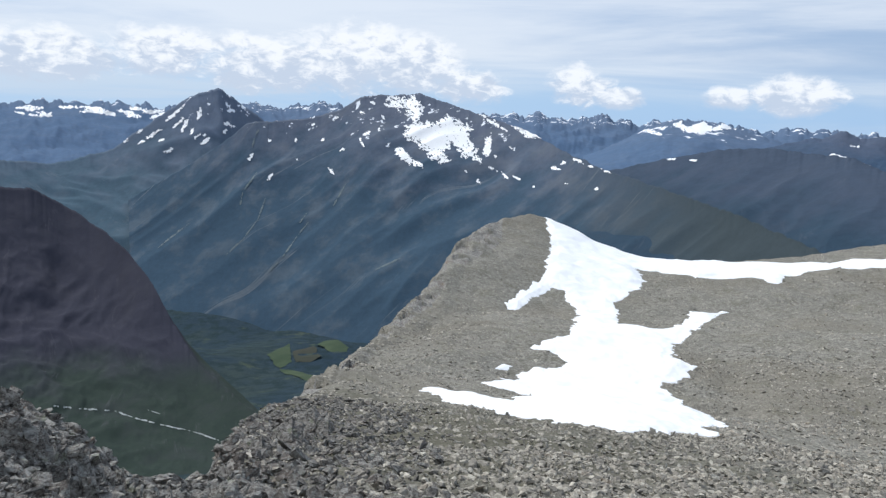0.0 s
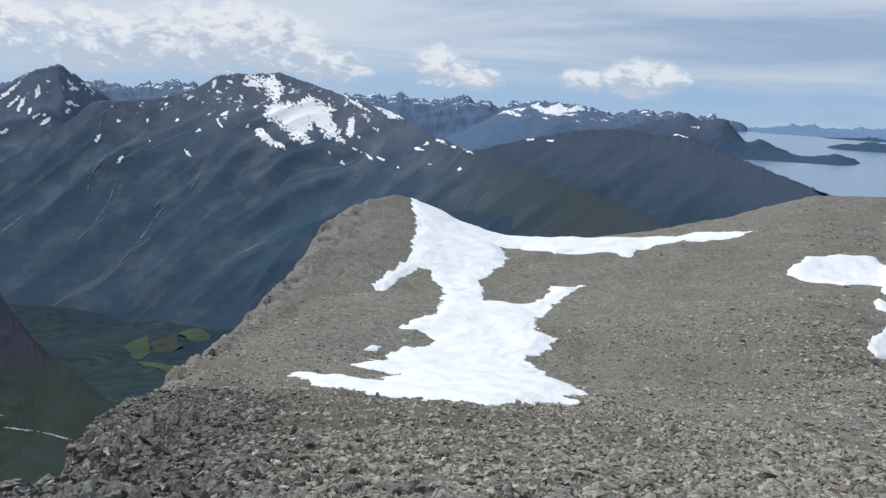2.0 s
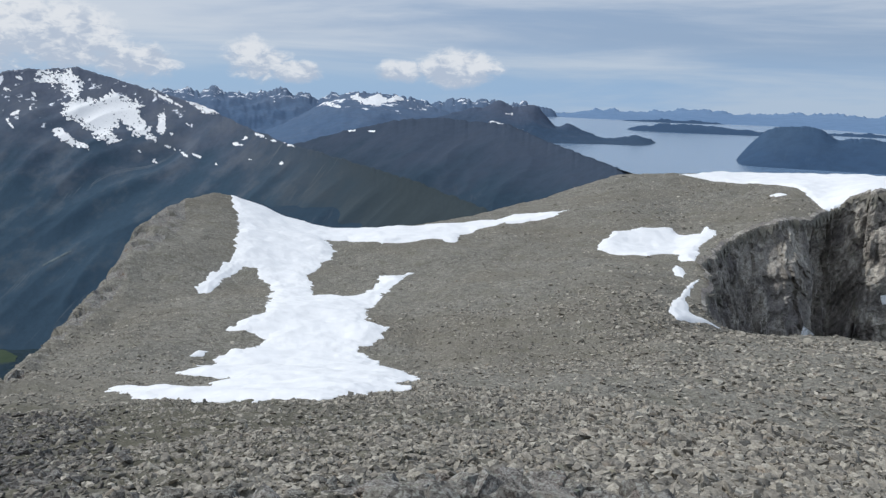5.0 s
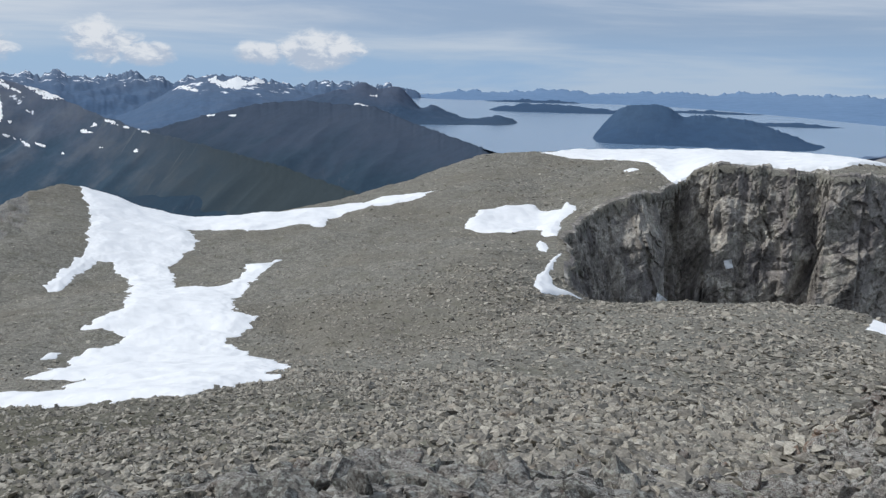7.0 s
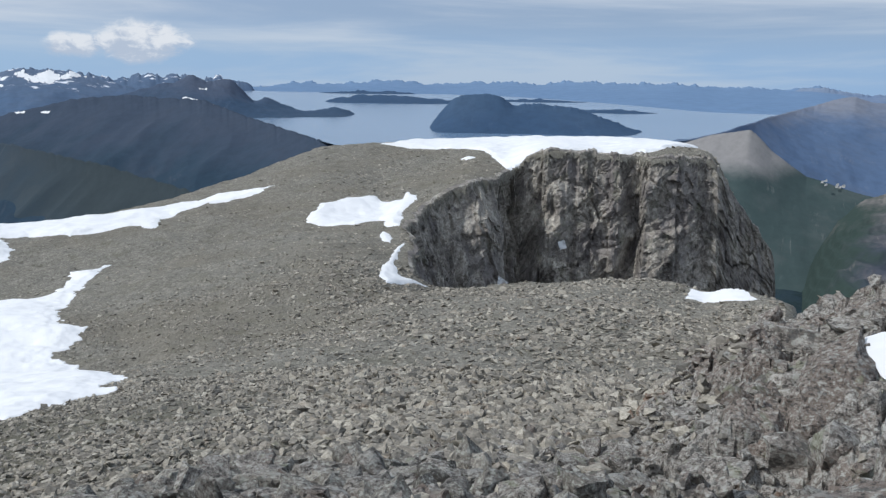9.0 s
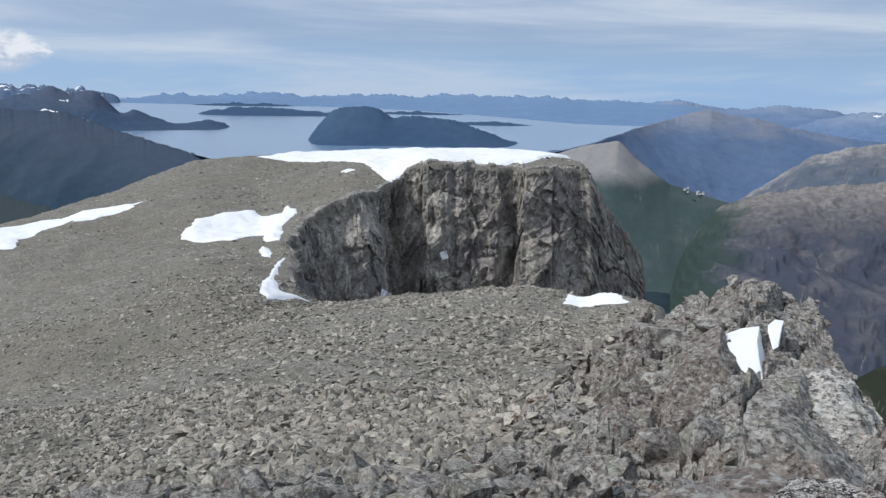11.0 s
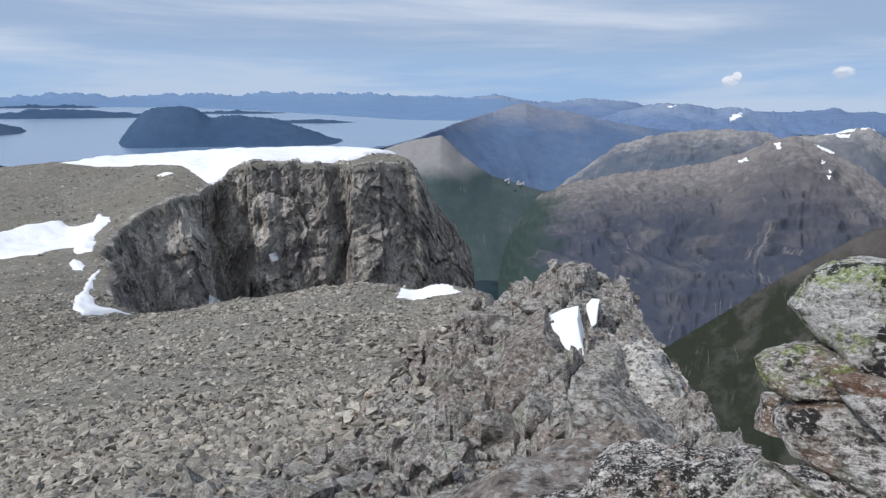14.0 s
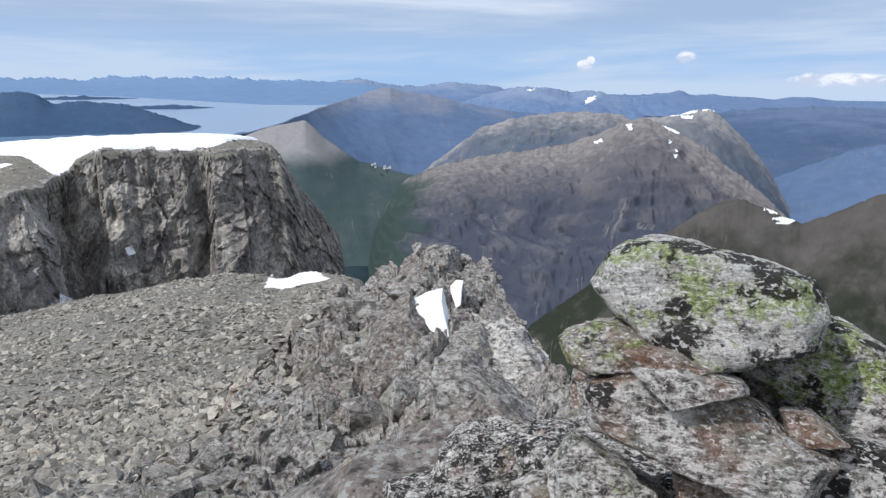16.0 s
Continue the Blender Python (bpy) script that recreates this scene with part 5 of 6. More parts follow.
# Streaks: both ends and the half width.
PEAK_STREAKS = [(-11.06, -4.22, -10.64, -3.63, 0.119), (-9.71, -5.5, -9.29, -5.03, 0.102), (-4.56, -3.27, -4.16, -2.99, 0.102), (-2.97, -2.1, -2.33, -1.81, 0.119), (-5.36, -4.5, -4.91, -5.0, 0.085), (-1.87, -1.72, -1.72, -1.4, 0.085), (-3.19, -2.29, -2.88, -2.87, 0.085), (-5.92, -2.72, -5.72, -2.41, 0.085), (-7.8, -2.79, -7.65, -2.48, 0.085), (-9.6, -2.8, -9.41, -2.6, 0.068), (6.13, -3.89, 6.94, -4.23, 0.085), (7.21, -4.3, 7.77, -4.8, 0.085), (8.03, -4.52, 8.71, -4.84, 0.085), (4.54, -4.23, 4.76, -4.61, 0.068), (5.42, -4.91, 5.69, -5.16, 0.068), (6.63, -3.13, 6.91, -3.38, 0.085), (-2.48, 0.35, -2.1, 0.12, 0.102), (-1.68, -0.58, -1.42, -0.93, 0.085), (-3.31, -0.4, -2.85, -0.56, 0.085), (-5.12, -1.04, -4.57, -0.81, 0.068), (-6.62, -1.61, -6.37, -1.4, 0.068), (-7.61, -3.93, -7.54, -4.13, 0.051), (7.53, -2.35, 7.86, -2.6, 0.051), (10.65, -3.69, 11.49, -3.93, 0.119), (11.47, -3.49, 11.79, -3.25, 0.119), (12.27, -3.03, 13.07, -3.4, 0.102), (14.1, -3.49, 15.04, -3.96, 0.102), (14.01, -5.06, 14.3, -5.21, 0.102), (13.41, -3.52, 13.83, -3.64, 0.068), (9.55, -5.19, 9.84, -5.37, 0.068), (5.41, -5.01, 5.75, -5.19, 0.085), (11.83, -4.85, 12.0, -4.9, 0.051)]
WEST_STREAKS = [(-18.32, -3.27, -16.55, -1.99, 0.102), (-16.58, -1.71, -15.24, -0.46, 0.119), (-14.42, -1.48, -14.13, -0.46, 0.136), (-15.52, -2.36, -14.91, -1.26, 0.119), (-16.05, -2.09, -15.09, -1.17, 0.102), (-14.2, -3.12, -13.54, -2.56, 0.136), (-12.72, -1.56, -11.86, -1.87, 0.119), (-16.61, -3.78, -16.05, -3.46, 0.119), (-16.95, -3.02, -16.6, -2.8, 0.102), (-12.8, -2.34, -12.38, -2.03, 0.102), (-19.16, -3.13, -18.92, -2.91, 0.085), (-14.9, -2.46, -14.66, -2.04, 0.085), (-18.4, -2.57, -17.96, -2.23, 0.085), (-17.94, -1.8, -17.61, -1.51, 0.068), (-14.69, -2.77, -14.27, -2.44, 0.085), (-17.32, -2.49, -16.66, -2.11, 0.068), (-14.19, -2.68, -13.86, -2.33, 0.085)]
HILL_BEDS = [[(16.12, -1.06), (16.77, -0.63), (18.41, -0.95), (18.29, -1.17), (17.06, -0.88)], [(18.9, -0.39), (19.54, -0.04), (19.97, -0.47), (20.99, -0.02), (21.67, -0.38), (22.3, -0.09), (23.11, -0.44), (21.57, -0.65), (20.94, -0.95), (20.0, -0.81)]]
RIDGE_BEDS = [[(18.77, -2.74), (19.35, -2.6), (19.41, -2.78)], [(20.21, -2.68), (20.82, -2.65), (20.7, -2.84)]]
HEAD_BEDS = [[(28.91, -1.82), (29.38, -1.71), (30.26, -1.99), (29.54, -2.03)], [(31.0, -2.19), (31.49, -2.34), (32.48, -2.78), (31.75, -2.57)], [(30.16, -1.15), (30.75, -1.07), (30.65, -1.25)]]
FELL_BEDS = [[(91.5, -3.5), (91.85, -3.35), (91.95, -3.8), (91.65, -3.85)], [(89.3, -4.68), (89.82, -4.5), (89.95, -4.7), (89.35, -4.88)], [(93.9, -3.45), (94.74, -3.6), (95.5, -3.84), (95.05, -4.05), (94.4, -3.8)], [(94.45, -4.4), (94.7, -4.55), (94.5, -4.75)], [(94.9, -5.05), (95.2, -5.2), (95.0, -5.33)], [(94.88, -5.45), (95.15, -5.5), (95.0, -5.8)]]
BACK_BEDS = [[(94.35, -2.76), (95.27, -2.55), (96.27, -2.34), (96.21, -2.54), (95.28, -2.72), (94.53, -2.86)], [(95.1, -2.78), (95.96, -2.75), (95.91, -2.98), (95.2, -2.95)], [(96.5, -2.33), (96.85, -2.2), (97.05, -2.32), (96.61, -2.48)], [(97.05, -2.39), (97.5, -2.3), (97.5, -2.52)]]
EAST_BEDS = [[(88.51, -1.84), (88.83, -1.6), (89.31, -1.5), (89.28, -1.71), (88.89, -1.98), (88.6, -2.03)], [(84.5, -1.15), (84.9, -1.05), (85.0, -1.15), (84.7, -1.22)]]
SPUR_BEDS = [[(100.7, -8.8), (101.48, -8.88), (102.5, -9.18), (101.6, -9.16)], [(101.5, -9.5), (102.26, -9.32), (103.2, -9.46), (102.73, -9.8), (101.8, -9.86), (102.2, -9.64)]]
CLIFF_BEDS = [[(50.6, -5.5), (51.2, -5.9), (51.9, -6.5), (52.36, -6.85), (52.9, -6.3), (53.4, -5.65), (54.4, -5.2), (52.4, -4.6), (50.4, -4.6)], [(55.9, -11.8), (56.4, -11.6), (56.6, -12.2), (56.1, -12.35)], [(51.6, -14.4), (52.4, -14.9), (51.5, -15.3)], [(57.2, -14.5), (57.9, -14.7), (57.4, -14.9)]]


GRIDS["cliff"] = (WALL, WALL_GRID)


def finer(q, n):
    """A grid cut n times finer both ways."""
    i, j = np.linspace(0, q.shape[0] - 1, (q.shape[0] - 1) * n + 1), np.linspace(0, q.shape[1] - 1, (q.shape[1] - 1) * n + 1)
    a, b = np.minimum(i.astype(int), q.shape[0] - 2), np.minimum(j.astype(int), q.shape[1] - 2)
    u, v = (i - a)[:, None], (j - b)[None]
    return (q[a][:, b] * (1 - v) + q[a][:, b + 1] * v) * (1 - u) + (q[a + 1][:, b] * (1 - v) + q[a + 1][:, b + 1] * v) * u


def streak(a, e, b, f, w):
    """The outline of a thin snow streak between two headings."""
    x, y = b - a, f - e
    n = math.hypot(x, y)
    px, py = -y / n * w, x / n * w
    return [(a, e), (a + 0.3 * x + px, e + 0.3 * y + py), (a + 0.75 * x + 0.8 * px, e + 0.75 * y + 0.8 * py), (b, f), (a + 0.6 * x - px, e + 0.6 * y - py), (a + 0.2 * x - 0.8 * px, e + 0.2 * y - 0.8 * py)]


def snow_bed(on, ring, fray, seed, name="snow_bed", label="white snow bed", material=None):
    parent, (A, V, x, y, z) = GRIDS[on]
    p = np.array(ring)
    el = np.degrees(np.arctan2(z, np.hypot(x, y)))
    near = (A > p[:, 0].min() - 0.5) & (A < p[:, 0].max() + 0.5) & (el > p[:, 1].min() - 0.5) & (el < p[:, 1].max() + 0.5)
    near &= V >= 0
    i, j = np.where(near)
    if not len(i):
        return
    box = np.s_[i.min() : i.max() + 2, j.min() : j.max() + 2]
    A, V, x, y, z = (finer(q[box].astype(float), 4) for q in (A, V, x, y, z))
    el = np.degrees(np.arctan2(z, np.hypot(x, y)))
    d = inside(A, el, ring) + fray * fbm(A * 3.4 + el, el * 5.0, 4, seed, 0.7)
    d = d - np.clip(fbm(A * 6.5, el * 10, 3, seed + 7) - 0.30, 0, 1) * fray * 2.5
    cells = quads(*A.shape)
    keep = (d.reshape(-1)[cells].mean(1) > 0) & (V.reshape(-1)[cells].min(1) >= 0)
    if on == "cliff":
        keep &= np.hypot(x, y).reshape(-1)[cells].min(1) > 112
    if keep.sum() < 3:
        return
    lift = np.stack([x, y, z], -1) * 0.9992
    mark, sizes = pieces(keep.reshape(A.shape[0] - 1, A.shape[1] - 1))
    for k, count in enumerate(sizes):
        if count > max(5, 0.004 * max(sizes)):
            ob = new(name, mesh_of(name, lift.reshape(-1, 3), cells[mark.reshape(-1) == k], material or SNOW))
            ob.parent = parent
            tagged(ob, label)


for ring, fray, seed in ((BED_MAIN, 0.50, 81), (BED_LOW, 0.16, 82), (BED_EAST, 0.12, 83), (BED_RIDGE, 0.14, 84), (BED_FAR, 0.16, 85), (BED_COL, 0.2, 86)):
    snow_bed("snowy_peak", ring, fray, seed)
for on, rings, fray in (("snowy_peak", [streak(*q) for q in PEAK_STREAKS], 0.09), ("west_peak", [streak(*q) for q in WEST_STREAKS], 0.10), ("grey_fell", FELL_BEDS, 0.06), ("headland", HEAD_BEDS, 0.05), ("snowy_hill", HILL_BEDS, 0.10),
                        ("dark_ridge", RIDGE_BEDS, 0.05), ("brown_spur", SPUR_BEDS, 0.05), ("back_fell", BACK_BEDS, 0.05), ("east_range", EAST_BEDS, 0.12), ("cliff", CLIFF_BEDS, 0.0)):
    for k, ring in enumerate(rings):
        snow_bed(on, ring, fray, 90 + k)
FAR_LOT = random.Random(17)
for k in range(26):
    a, e = FAR_LOT.uniform(-28, -16), FAR_LOT.uniform(-1.5, -0.75)
    snow_bed("distant_snow_range", streak(a, e, a + FAR_LOT.uniform(0.5, 1.5), e + FAR_LOT.uniform(-0.2, 0.2), FAR_LOT.uniform(0.06, 0.17)), 0.12, 120 + k)
TALUS = plain("pale_talus", (0.11, 0.145, 0.16), (0.17, 0.20, 0.21), 6)
GULLIES = [[(-9.66, -12.17), (-8.65, -11.11), (-7.51, -9.44), (-6.63, -8.32)], [(-12.52, -10.8), (-11.34, -9.68), (-10.35, -8.34), (-9.79, -6.77)], [(-11.59, -7.41), (-11.4, -6.4), (-10.42, -5.01)], [(-10.76, -3.31), (-10.55, -2.39), (-10.21, -1.88)], [(-5.1, -7.47), (-3.96, -5.37)], [(-1.94, -11.89), (0.31, -10.8)], [(-17.17, -10.3), (-15.08, -8.64)], [(-7.38, -8.54), (-6.83, -7.76)]]
for k, line in enumerate(GULLIES):
    for p, q in zip(line, line[1:]):
        snow_bed("snowy_peak", streak(*p, *q, 0.05), 0.035, 160 + k, "gully", "pale stony gully", TALUS)
STREAM = [(-24.4, -20.3), (-22.7, -20.7), (-20.3, -21.1), (-19.0, -21.7), (-17.25, -22.3), (-15.1, -22.9), (-13.1, -23.7), (-12.2, -24.1)]
for k, (p, q) in enumerate(zip(STREAM, STREAM[1:])):
    snow_bed("dark_spur", streak(*p, *q, 0.045), 0.04, 70 + k, "stream", "white foaming stream", FOAM)
snow_bed("dark_spur", streak(-18.3, -21.15, -17.0, -21.7, 0.03), 0.02, 79, "stream", "white foaming stream", FOAM)
# ---------------------------------------------------------------- stones
LOT = np.random.default_rng(11)


def hull(points):
    bm = bmesh.new()
    for p in points:
        bm.verts.new(p)
    res = bmesh.ops.convex_hull(bm, input=bm.verts)
    loose = [v for v in bm.verts if not v.link_faces]
    bmesh.ops.delete(bm, geom=loose, context="VERTS")
    return bm


def chip(n, flat):
    """A plain angular splinter of rock, about one metre long."""
    p = LOT.uniform(-0.5, 0.5, (n, 3))
    p = p / (np.abs(p).max(1, keepdims=True) ** 0.75 + 1e-6) * 0.5
    p[:, 2] *= flat
    p[:, 1] *= LOT.uniform(0.6, 0.95)
    bm = hull(p)
    bmesh.ops.triangulate(bm, faces=bm.faces)
    bm.verts.index_update()
    v = np.array([w.co[:] for w in bm.verts])
    f = np.array([[w.index for w in g.verts] for g in bm.faces])
    bm.free()
    return v, f


CHIPS = [chip(12, LOT.uniform(0.28, 0.5)) for _ in range(14)]
SLIVERS = [chip(8, LOT.uniform(0.3, 0.5)) for _ in range(10)]


def turns(yaw, tilt, lean):
    """Rotation matrices (n, 3, 3): yaw about z after a tilt about x and a lean about y."""
    def axis(a, i, j):
        m = np.tile(np.eye(3), (len(a), 1, 1))
        m[:, i, i], m[:, j, j], m[:, i, j], m[:, j, i] = np.cos(a), np.cos(a), -np.sin(a), np.sin(a)
        return m
    return axis(yaw, 0, 1) @ axis(tilt, 1, 2) @ axis(lean, 2, 0)


def under_snow(x, y):
    hit = np.zeros(len(x), bool)
    for _, ring, _, rough, _ in SNOWS:
        hit |= snow_reach(x, y, ring, rough) > -0.15
    return hit


def scatter(n, az, r, sizes, spread, power=2.0, most=3.2):
    """Random places on the ground in a sector: x, y, z and size."""
    a = LOT.uniform(*az, n)
    d = (LOT.uniform(r[0] ** power, r[1] ** power, n)) ** (1 / power)
    x, y = plan(a, d)
    s = np.clip(LOT.lognormal(np.log(sizes), spread, n), sizes * 0.35, sizes * most)
    s = s * (0.8 + 0.75 * smooth(a, 18, 55))
    ok = ~under_snow(x, y) & (d < crest_of(a) + 1.0)
    ok &= (inside(x, y, CORRIE_RING) < 0.3)
    j = np.clip(np.searchsorted(GROUND_AZ, a), 0, len(GROUND_AZ) - 1)
    i = np.clip(np.searchsorted(GROUND_R, d), 0, len(GROUND_R) - 1)
    ok &= ~BARE[i, j] | (LOT.uniform(0, 1, n) < 0.18)
    ok &= (LOT.uniform(0, 1, n) < 0.12) | (a < 55 + LOT.normal(0, 4, n)) | (a > 130) | (d > 15)
    ok &= LOT.uniform(0, 1, n) < 0.35 + 0.65 * smooth(np.hypot(x + 7, y - 28) + fbm(x / 8, y / 8, 3, 78) * 9, 10, 30)
    if r[0] >= 40:
        ok &= LOT.uniform(0, 1, n) < 0.3 + 0.7 * smooth(fbm(x / 22, y / 22, 3, 77), -0.35, 0.25)
    x, y, s = x[ok], y[ok], s[ok]
    return x, y, height(x, y), s


def pour(x, y, z, s, shapes, tilt=0.28, sink=0.12):
    n = len(x)
    pick = LOT.integers(0, len(shapes), n)
    m = turns(LOT.uniform(0, 2 * np.pi, n), LOT.normal(0, tilt, n), LOT.normal(0, tilt, n)) * s[:, None, None]
    verts, faces, base = [], [], 0
    for k, (v, f) in enumerate(shapes):
        w = np.where(pick == k)[0]
        if not len(w):
            continue
        q = np.einsum("nij,vj->nvi", m[w], v)
        q += np.stack([x[w], y[w], z[w] + s[w] * sink], -1)[:, None]
        verts.append(q.reshape(-1, 3))
        faces.append((f[None] + (np.arange(len(w)) * len(v))[:, None, None] + base).reshape(-1, 3))
        base += len(w) * len(v)
    return np.vstack(verts), np.vstack(faces)


def heap(name, label, lots):
    verts, faces, base = [], [], 0
    for v, f in lots:
        verts.append(v)
        faces.append(f + base)
        base += len(v)
    me = mesh_of(name, np.vstack(verts), np.vstack(faces), RUBBLE, False)
    tagged(new(name, me), label, "scree", kind="stuff")


heap("scree", "frost-shattered grey-brown stones covering the slope", [
    pour(*scatter(9000, (-60, 300), (0.9, 7.0), 0.08, 0.5, most=1.6), CHIPS, 0.35),
    pour(*scatter(12000, (-24, 90), (6.0, 12.5), 0.11, 0.5, most=1.7), CHIPS, 0.4),
    pour(*scatter(36000, (-16, 70), (11, 24), 0.15, 0.5, most=2.4), CHIPS, 0.4),
    pour(*scatter(50000, (-16, 70), (21, 46), 0.18, 0.5), SLIVERS, 0.4),
    pour(*scatter(6000, (64, 90), (10, 26), 0.085, 0.55, most=1.3), CHIPS, 0.3),
    pour(*scatter(52000, (-12, 72), (40, 110), 0.26, 0.45, 1.5), SLIVERS, 0.25, 0.10),
])
heap("distant_scree", "pale stones scattered over the far plateau", [
    pour(*scatter(50000, (-6, 70), (80, 262), 0.40, 0.45, 1.6), SLIVERS, 0.2, 0.0),
])


def rock_mesh(name, size, material, seed, detail=3, rough=0.05, points=None, n=16, round_off=0.0, worn=0):
    """An angular boulder: a hull, cut finer and weathered. size: its three widths."""
    lot = np.random.default_rng(seed)
    if points is None:
        p = lot.uniform(-0.5, 0.5, (n, 3))
        box = p / (np.abs(p).max(1, keepdims=True) ** 0.8 + 1e-6) * 0.5
        ball = p / (np.linalg.norm(p, axis=1, keepdims=True) + 1e-6) * 0.52
        p = box * (1 - round_off) + ball * round_off
    else:
        p = np.array(points, float)
    p = p * np.array(size)
    bm = hull(p)
    bmesh.ops.triangulate(bm, faces=bm.faces)
    long = float(np.ptp(p, axis=0).max())
    for k in range(detail):
        far = [e for e in bm.edges if e.calc_length() > long / (4 * 1.7**k)]
        bmesh.ops.subdivide_edges(bm, edges=far, cuts=1)
        bmesh.ops.triangulate(bm, faces=[f for f in bm.faces if len(f.verts) > 3])
    for _ in range(worn):
        bmesh.ops.smooth_vert(bm, verts=bm.verts, factor=0.35, use_axis_x=True, use_axis_y=True, use_axis_z=True)
    bm.normal_update()
    off = Vector(lot.uniform(-50, 50, 3))
    for v in bm.verts:
        q = v.co / long
        layer = noise.noise(Vector((q.x * 1.5, q.y * 1.5, q.z * 14)) + off)
        step = noise.noise(q * 4.0 + off)
        v.co += v.normal * long * rough * (0.55 * layer + 0.8 * (round(step * 4) / 4) + 0.5 * noise.fractal(q * 9 + off, 0.8, 2.1, 4))
    me = bpy.data.meshes.new(name)
    bm.to_mesh(me)
    bm.free()
    me.materials.append(material)
    me.shade_smooth()
    me.set_sharp_from_angle(angle=radians(24))
    return me


ROCKS = [rock_mesh("rock", (1, LOT.uniform(0.65, 0.95), LOT.uniform(0.45, 0.75)), STONE, 100 + k, 3, 0.035) for k in range(9)]


def rock(x, y, s, me, label, group, yaw, tilt, lean, sink=0.14, name="rock"):
    ob = new(name, me)
    ob.matrix_world = Matrix.LocRotScale((x, y, float(height(np.array([x]), np.array([y]))[0]) + sink * s), Euler((tilt, lean, yaw)), (s, s, s))
    return tagged(ob, label, "rock", group=group)


def near_rocks():
    x, y, z, s = scatter(420, (-24, 88), (6.6, 12.0), 0.32, 0.4, most=1.7)
    for k in range(min(len(x), 295)):
        rock(float(x[k]), float(y[k]), float(s[k]), ROCKS[k % len(ROCKS)], "angular grey lichen-flecked stone lying in the scree", "stones of the near scree",
             LOT.uniform(0, 6.28), LOT.normal(0, 0.3), LOT.normal(0, 0.3))


near_rocks()

# Larger blocks of the outcrop and of the slope below the summit: azimuth, distance, size.
SLABS = [rock_mesh("outcrop_block", (1, LOT.uniform(0.7, 0.95), LOT.uniform(0.45, 0.7)), BEDROCK, 300 + k, 3, 0.032, n=15) for k in range(6)]
SPLINTERS = [rock_mesh("boulder", (1, LOT.uniform(0.5, 0.8), LOT.uniform(0.3, 0.5)), BRINK, 330 + k, 3, 0.035, n=12) for k in range(6)]
BLOCKS = [
    (38.5, 9.2, 0.85), (43, 9.6, 0.7), (30, 9.4, 0.75), (24, 9.2, 0.7), (18, 9.6, 0.7), (12, 9.5, 0.65), (47, 11.5, 0.8), (52, 12.5, 0.95), (55, 10.5, 1.1),
    (58, 13.5, 0.9), (60, 11.5, 1.2), (62, 15, 1.3), (64, 12.5, 1.3), (66, 10.5, 1.4), (67, 16, 1.5), (69, 13, 1.6), (71, 18, 1.8), (72, 11, 1.4),
    (74, 19, 1.9), (75, 14, 2.0), (81, 12, 1.7),
    (70, 9.5, 1.2), (76, 10, 1.3), (73, 16, 1.6), (78, 13, 1.5), (86, 12, 1.1),
]
for k, (a, d, s) in enumerate(BLOCKS):
    bx, by = plan(a, d)
    rock(bx, by, s, SLABS[k % len(SLABS)], "large fractured grey gneiss block on the outcrop", "blocks of the outcrop", LOT.uniform(0, 6.28), LOT.normal(0, 0.15), LOT.normal(0, 0.15), -0.16 if s > 1.2 else 0.0, "outcrop_block")
for k in range(60):
    bx, by = plan(LOT.uniform(-28, -13), LOT.uniform(8, 15))
    rock(bx, by, LOT.uniform(0.35, 0.8), SPLINTERS[k % len(SPLINTERS)], "dark jagged rock at the ravine's edge", "rocks at the ravine's edge", LOT.uniform(0, 6.28), LOT.normal(0.4, 0.3), LOT.normal(0.2, 0.3), -0.12, "boulder")
for k in range(60):
    bx, by = plan(LOT.uniform(-17, 2), LOT.uniform(9, 24))
    rock(bx, by, LOT.uniform(0.25, 0.75), SPLINTERS[k % len(SPLINTERS)], "dark mossy stone on the brink of the ravine", "rocks at the ravine's edge", LOT.uniform(0, 6.28), LOT.normal(0.2, 0.3), LOT.normal(0.1, 0.3), 0.1, "boulder")
for k in range(150):
    a = LOT.uniform(20, 76)
    d = LOT.uniform(6.6, 11.0 + 4.5 * float(smooth(a, 30, 62)))
    bx, by = plan(a, d)
    rock(bx, by, float(np.clip(LOT.lognormal(np.log(0.46), 0.4), 0.24, 0.085 * d)), (SLABS + ROCKS + SPLINTERS)[k % 21], "dark angular lichened block below the summit", "blocks of the outcrop", LOT.uniform(0, 6.28), LOT.normal(0, 0.4), LOT.normal(0, 0.4), 0.16, "outcrop_block")


# Faces of the outcrop by heading and elevation of their corners: the brown wall with its notch, an orange-stained face, the pale dipping flank, two snow remnants.
BROWN_FACE = [(73.6, -19.7), (74.7, -18.0), (77.0, -16.7), (78.2, -18.4), (78.6, -19.8), (78.4, -21.6), (78.0, -22.6), (76.8, -22.3), (75.0, -22.0), (73.9, -21.4)]
NOTCH_FACE = [(74.0, -21.6), (75.2, -21.2), (76.5, -22.0), (76.4, -23.0), (75.8, -24.2), (74.5, -23.8)]
ORANGE_FACE = [(69.4, -22.6), (70.6, -21.9), (72.7, -22.1), (73.2, -23.6), (71.8, -24.5), (70.1, -24.5)]
PALE_FLANK = [(82.4, -19.2), (84.0, -18.6), (85.6, -19.0), (87.8, -21.0), (89.8, -23.4), (88.0, -23.9), (85.4, -23.0), (83.2, -21.2)]
LOW_FLANK = [(79.2, -21.6), (81.4, -20.8), (83.4, -22.0), (85.8, -23.4), (87.6, -24.2), (84.6, -25.2), (81.5, -25.9), (79.2, -24.8)]
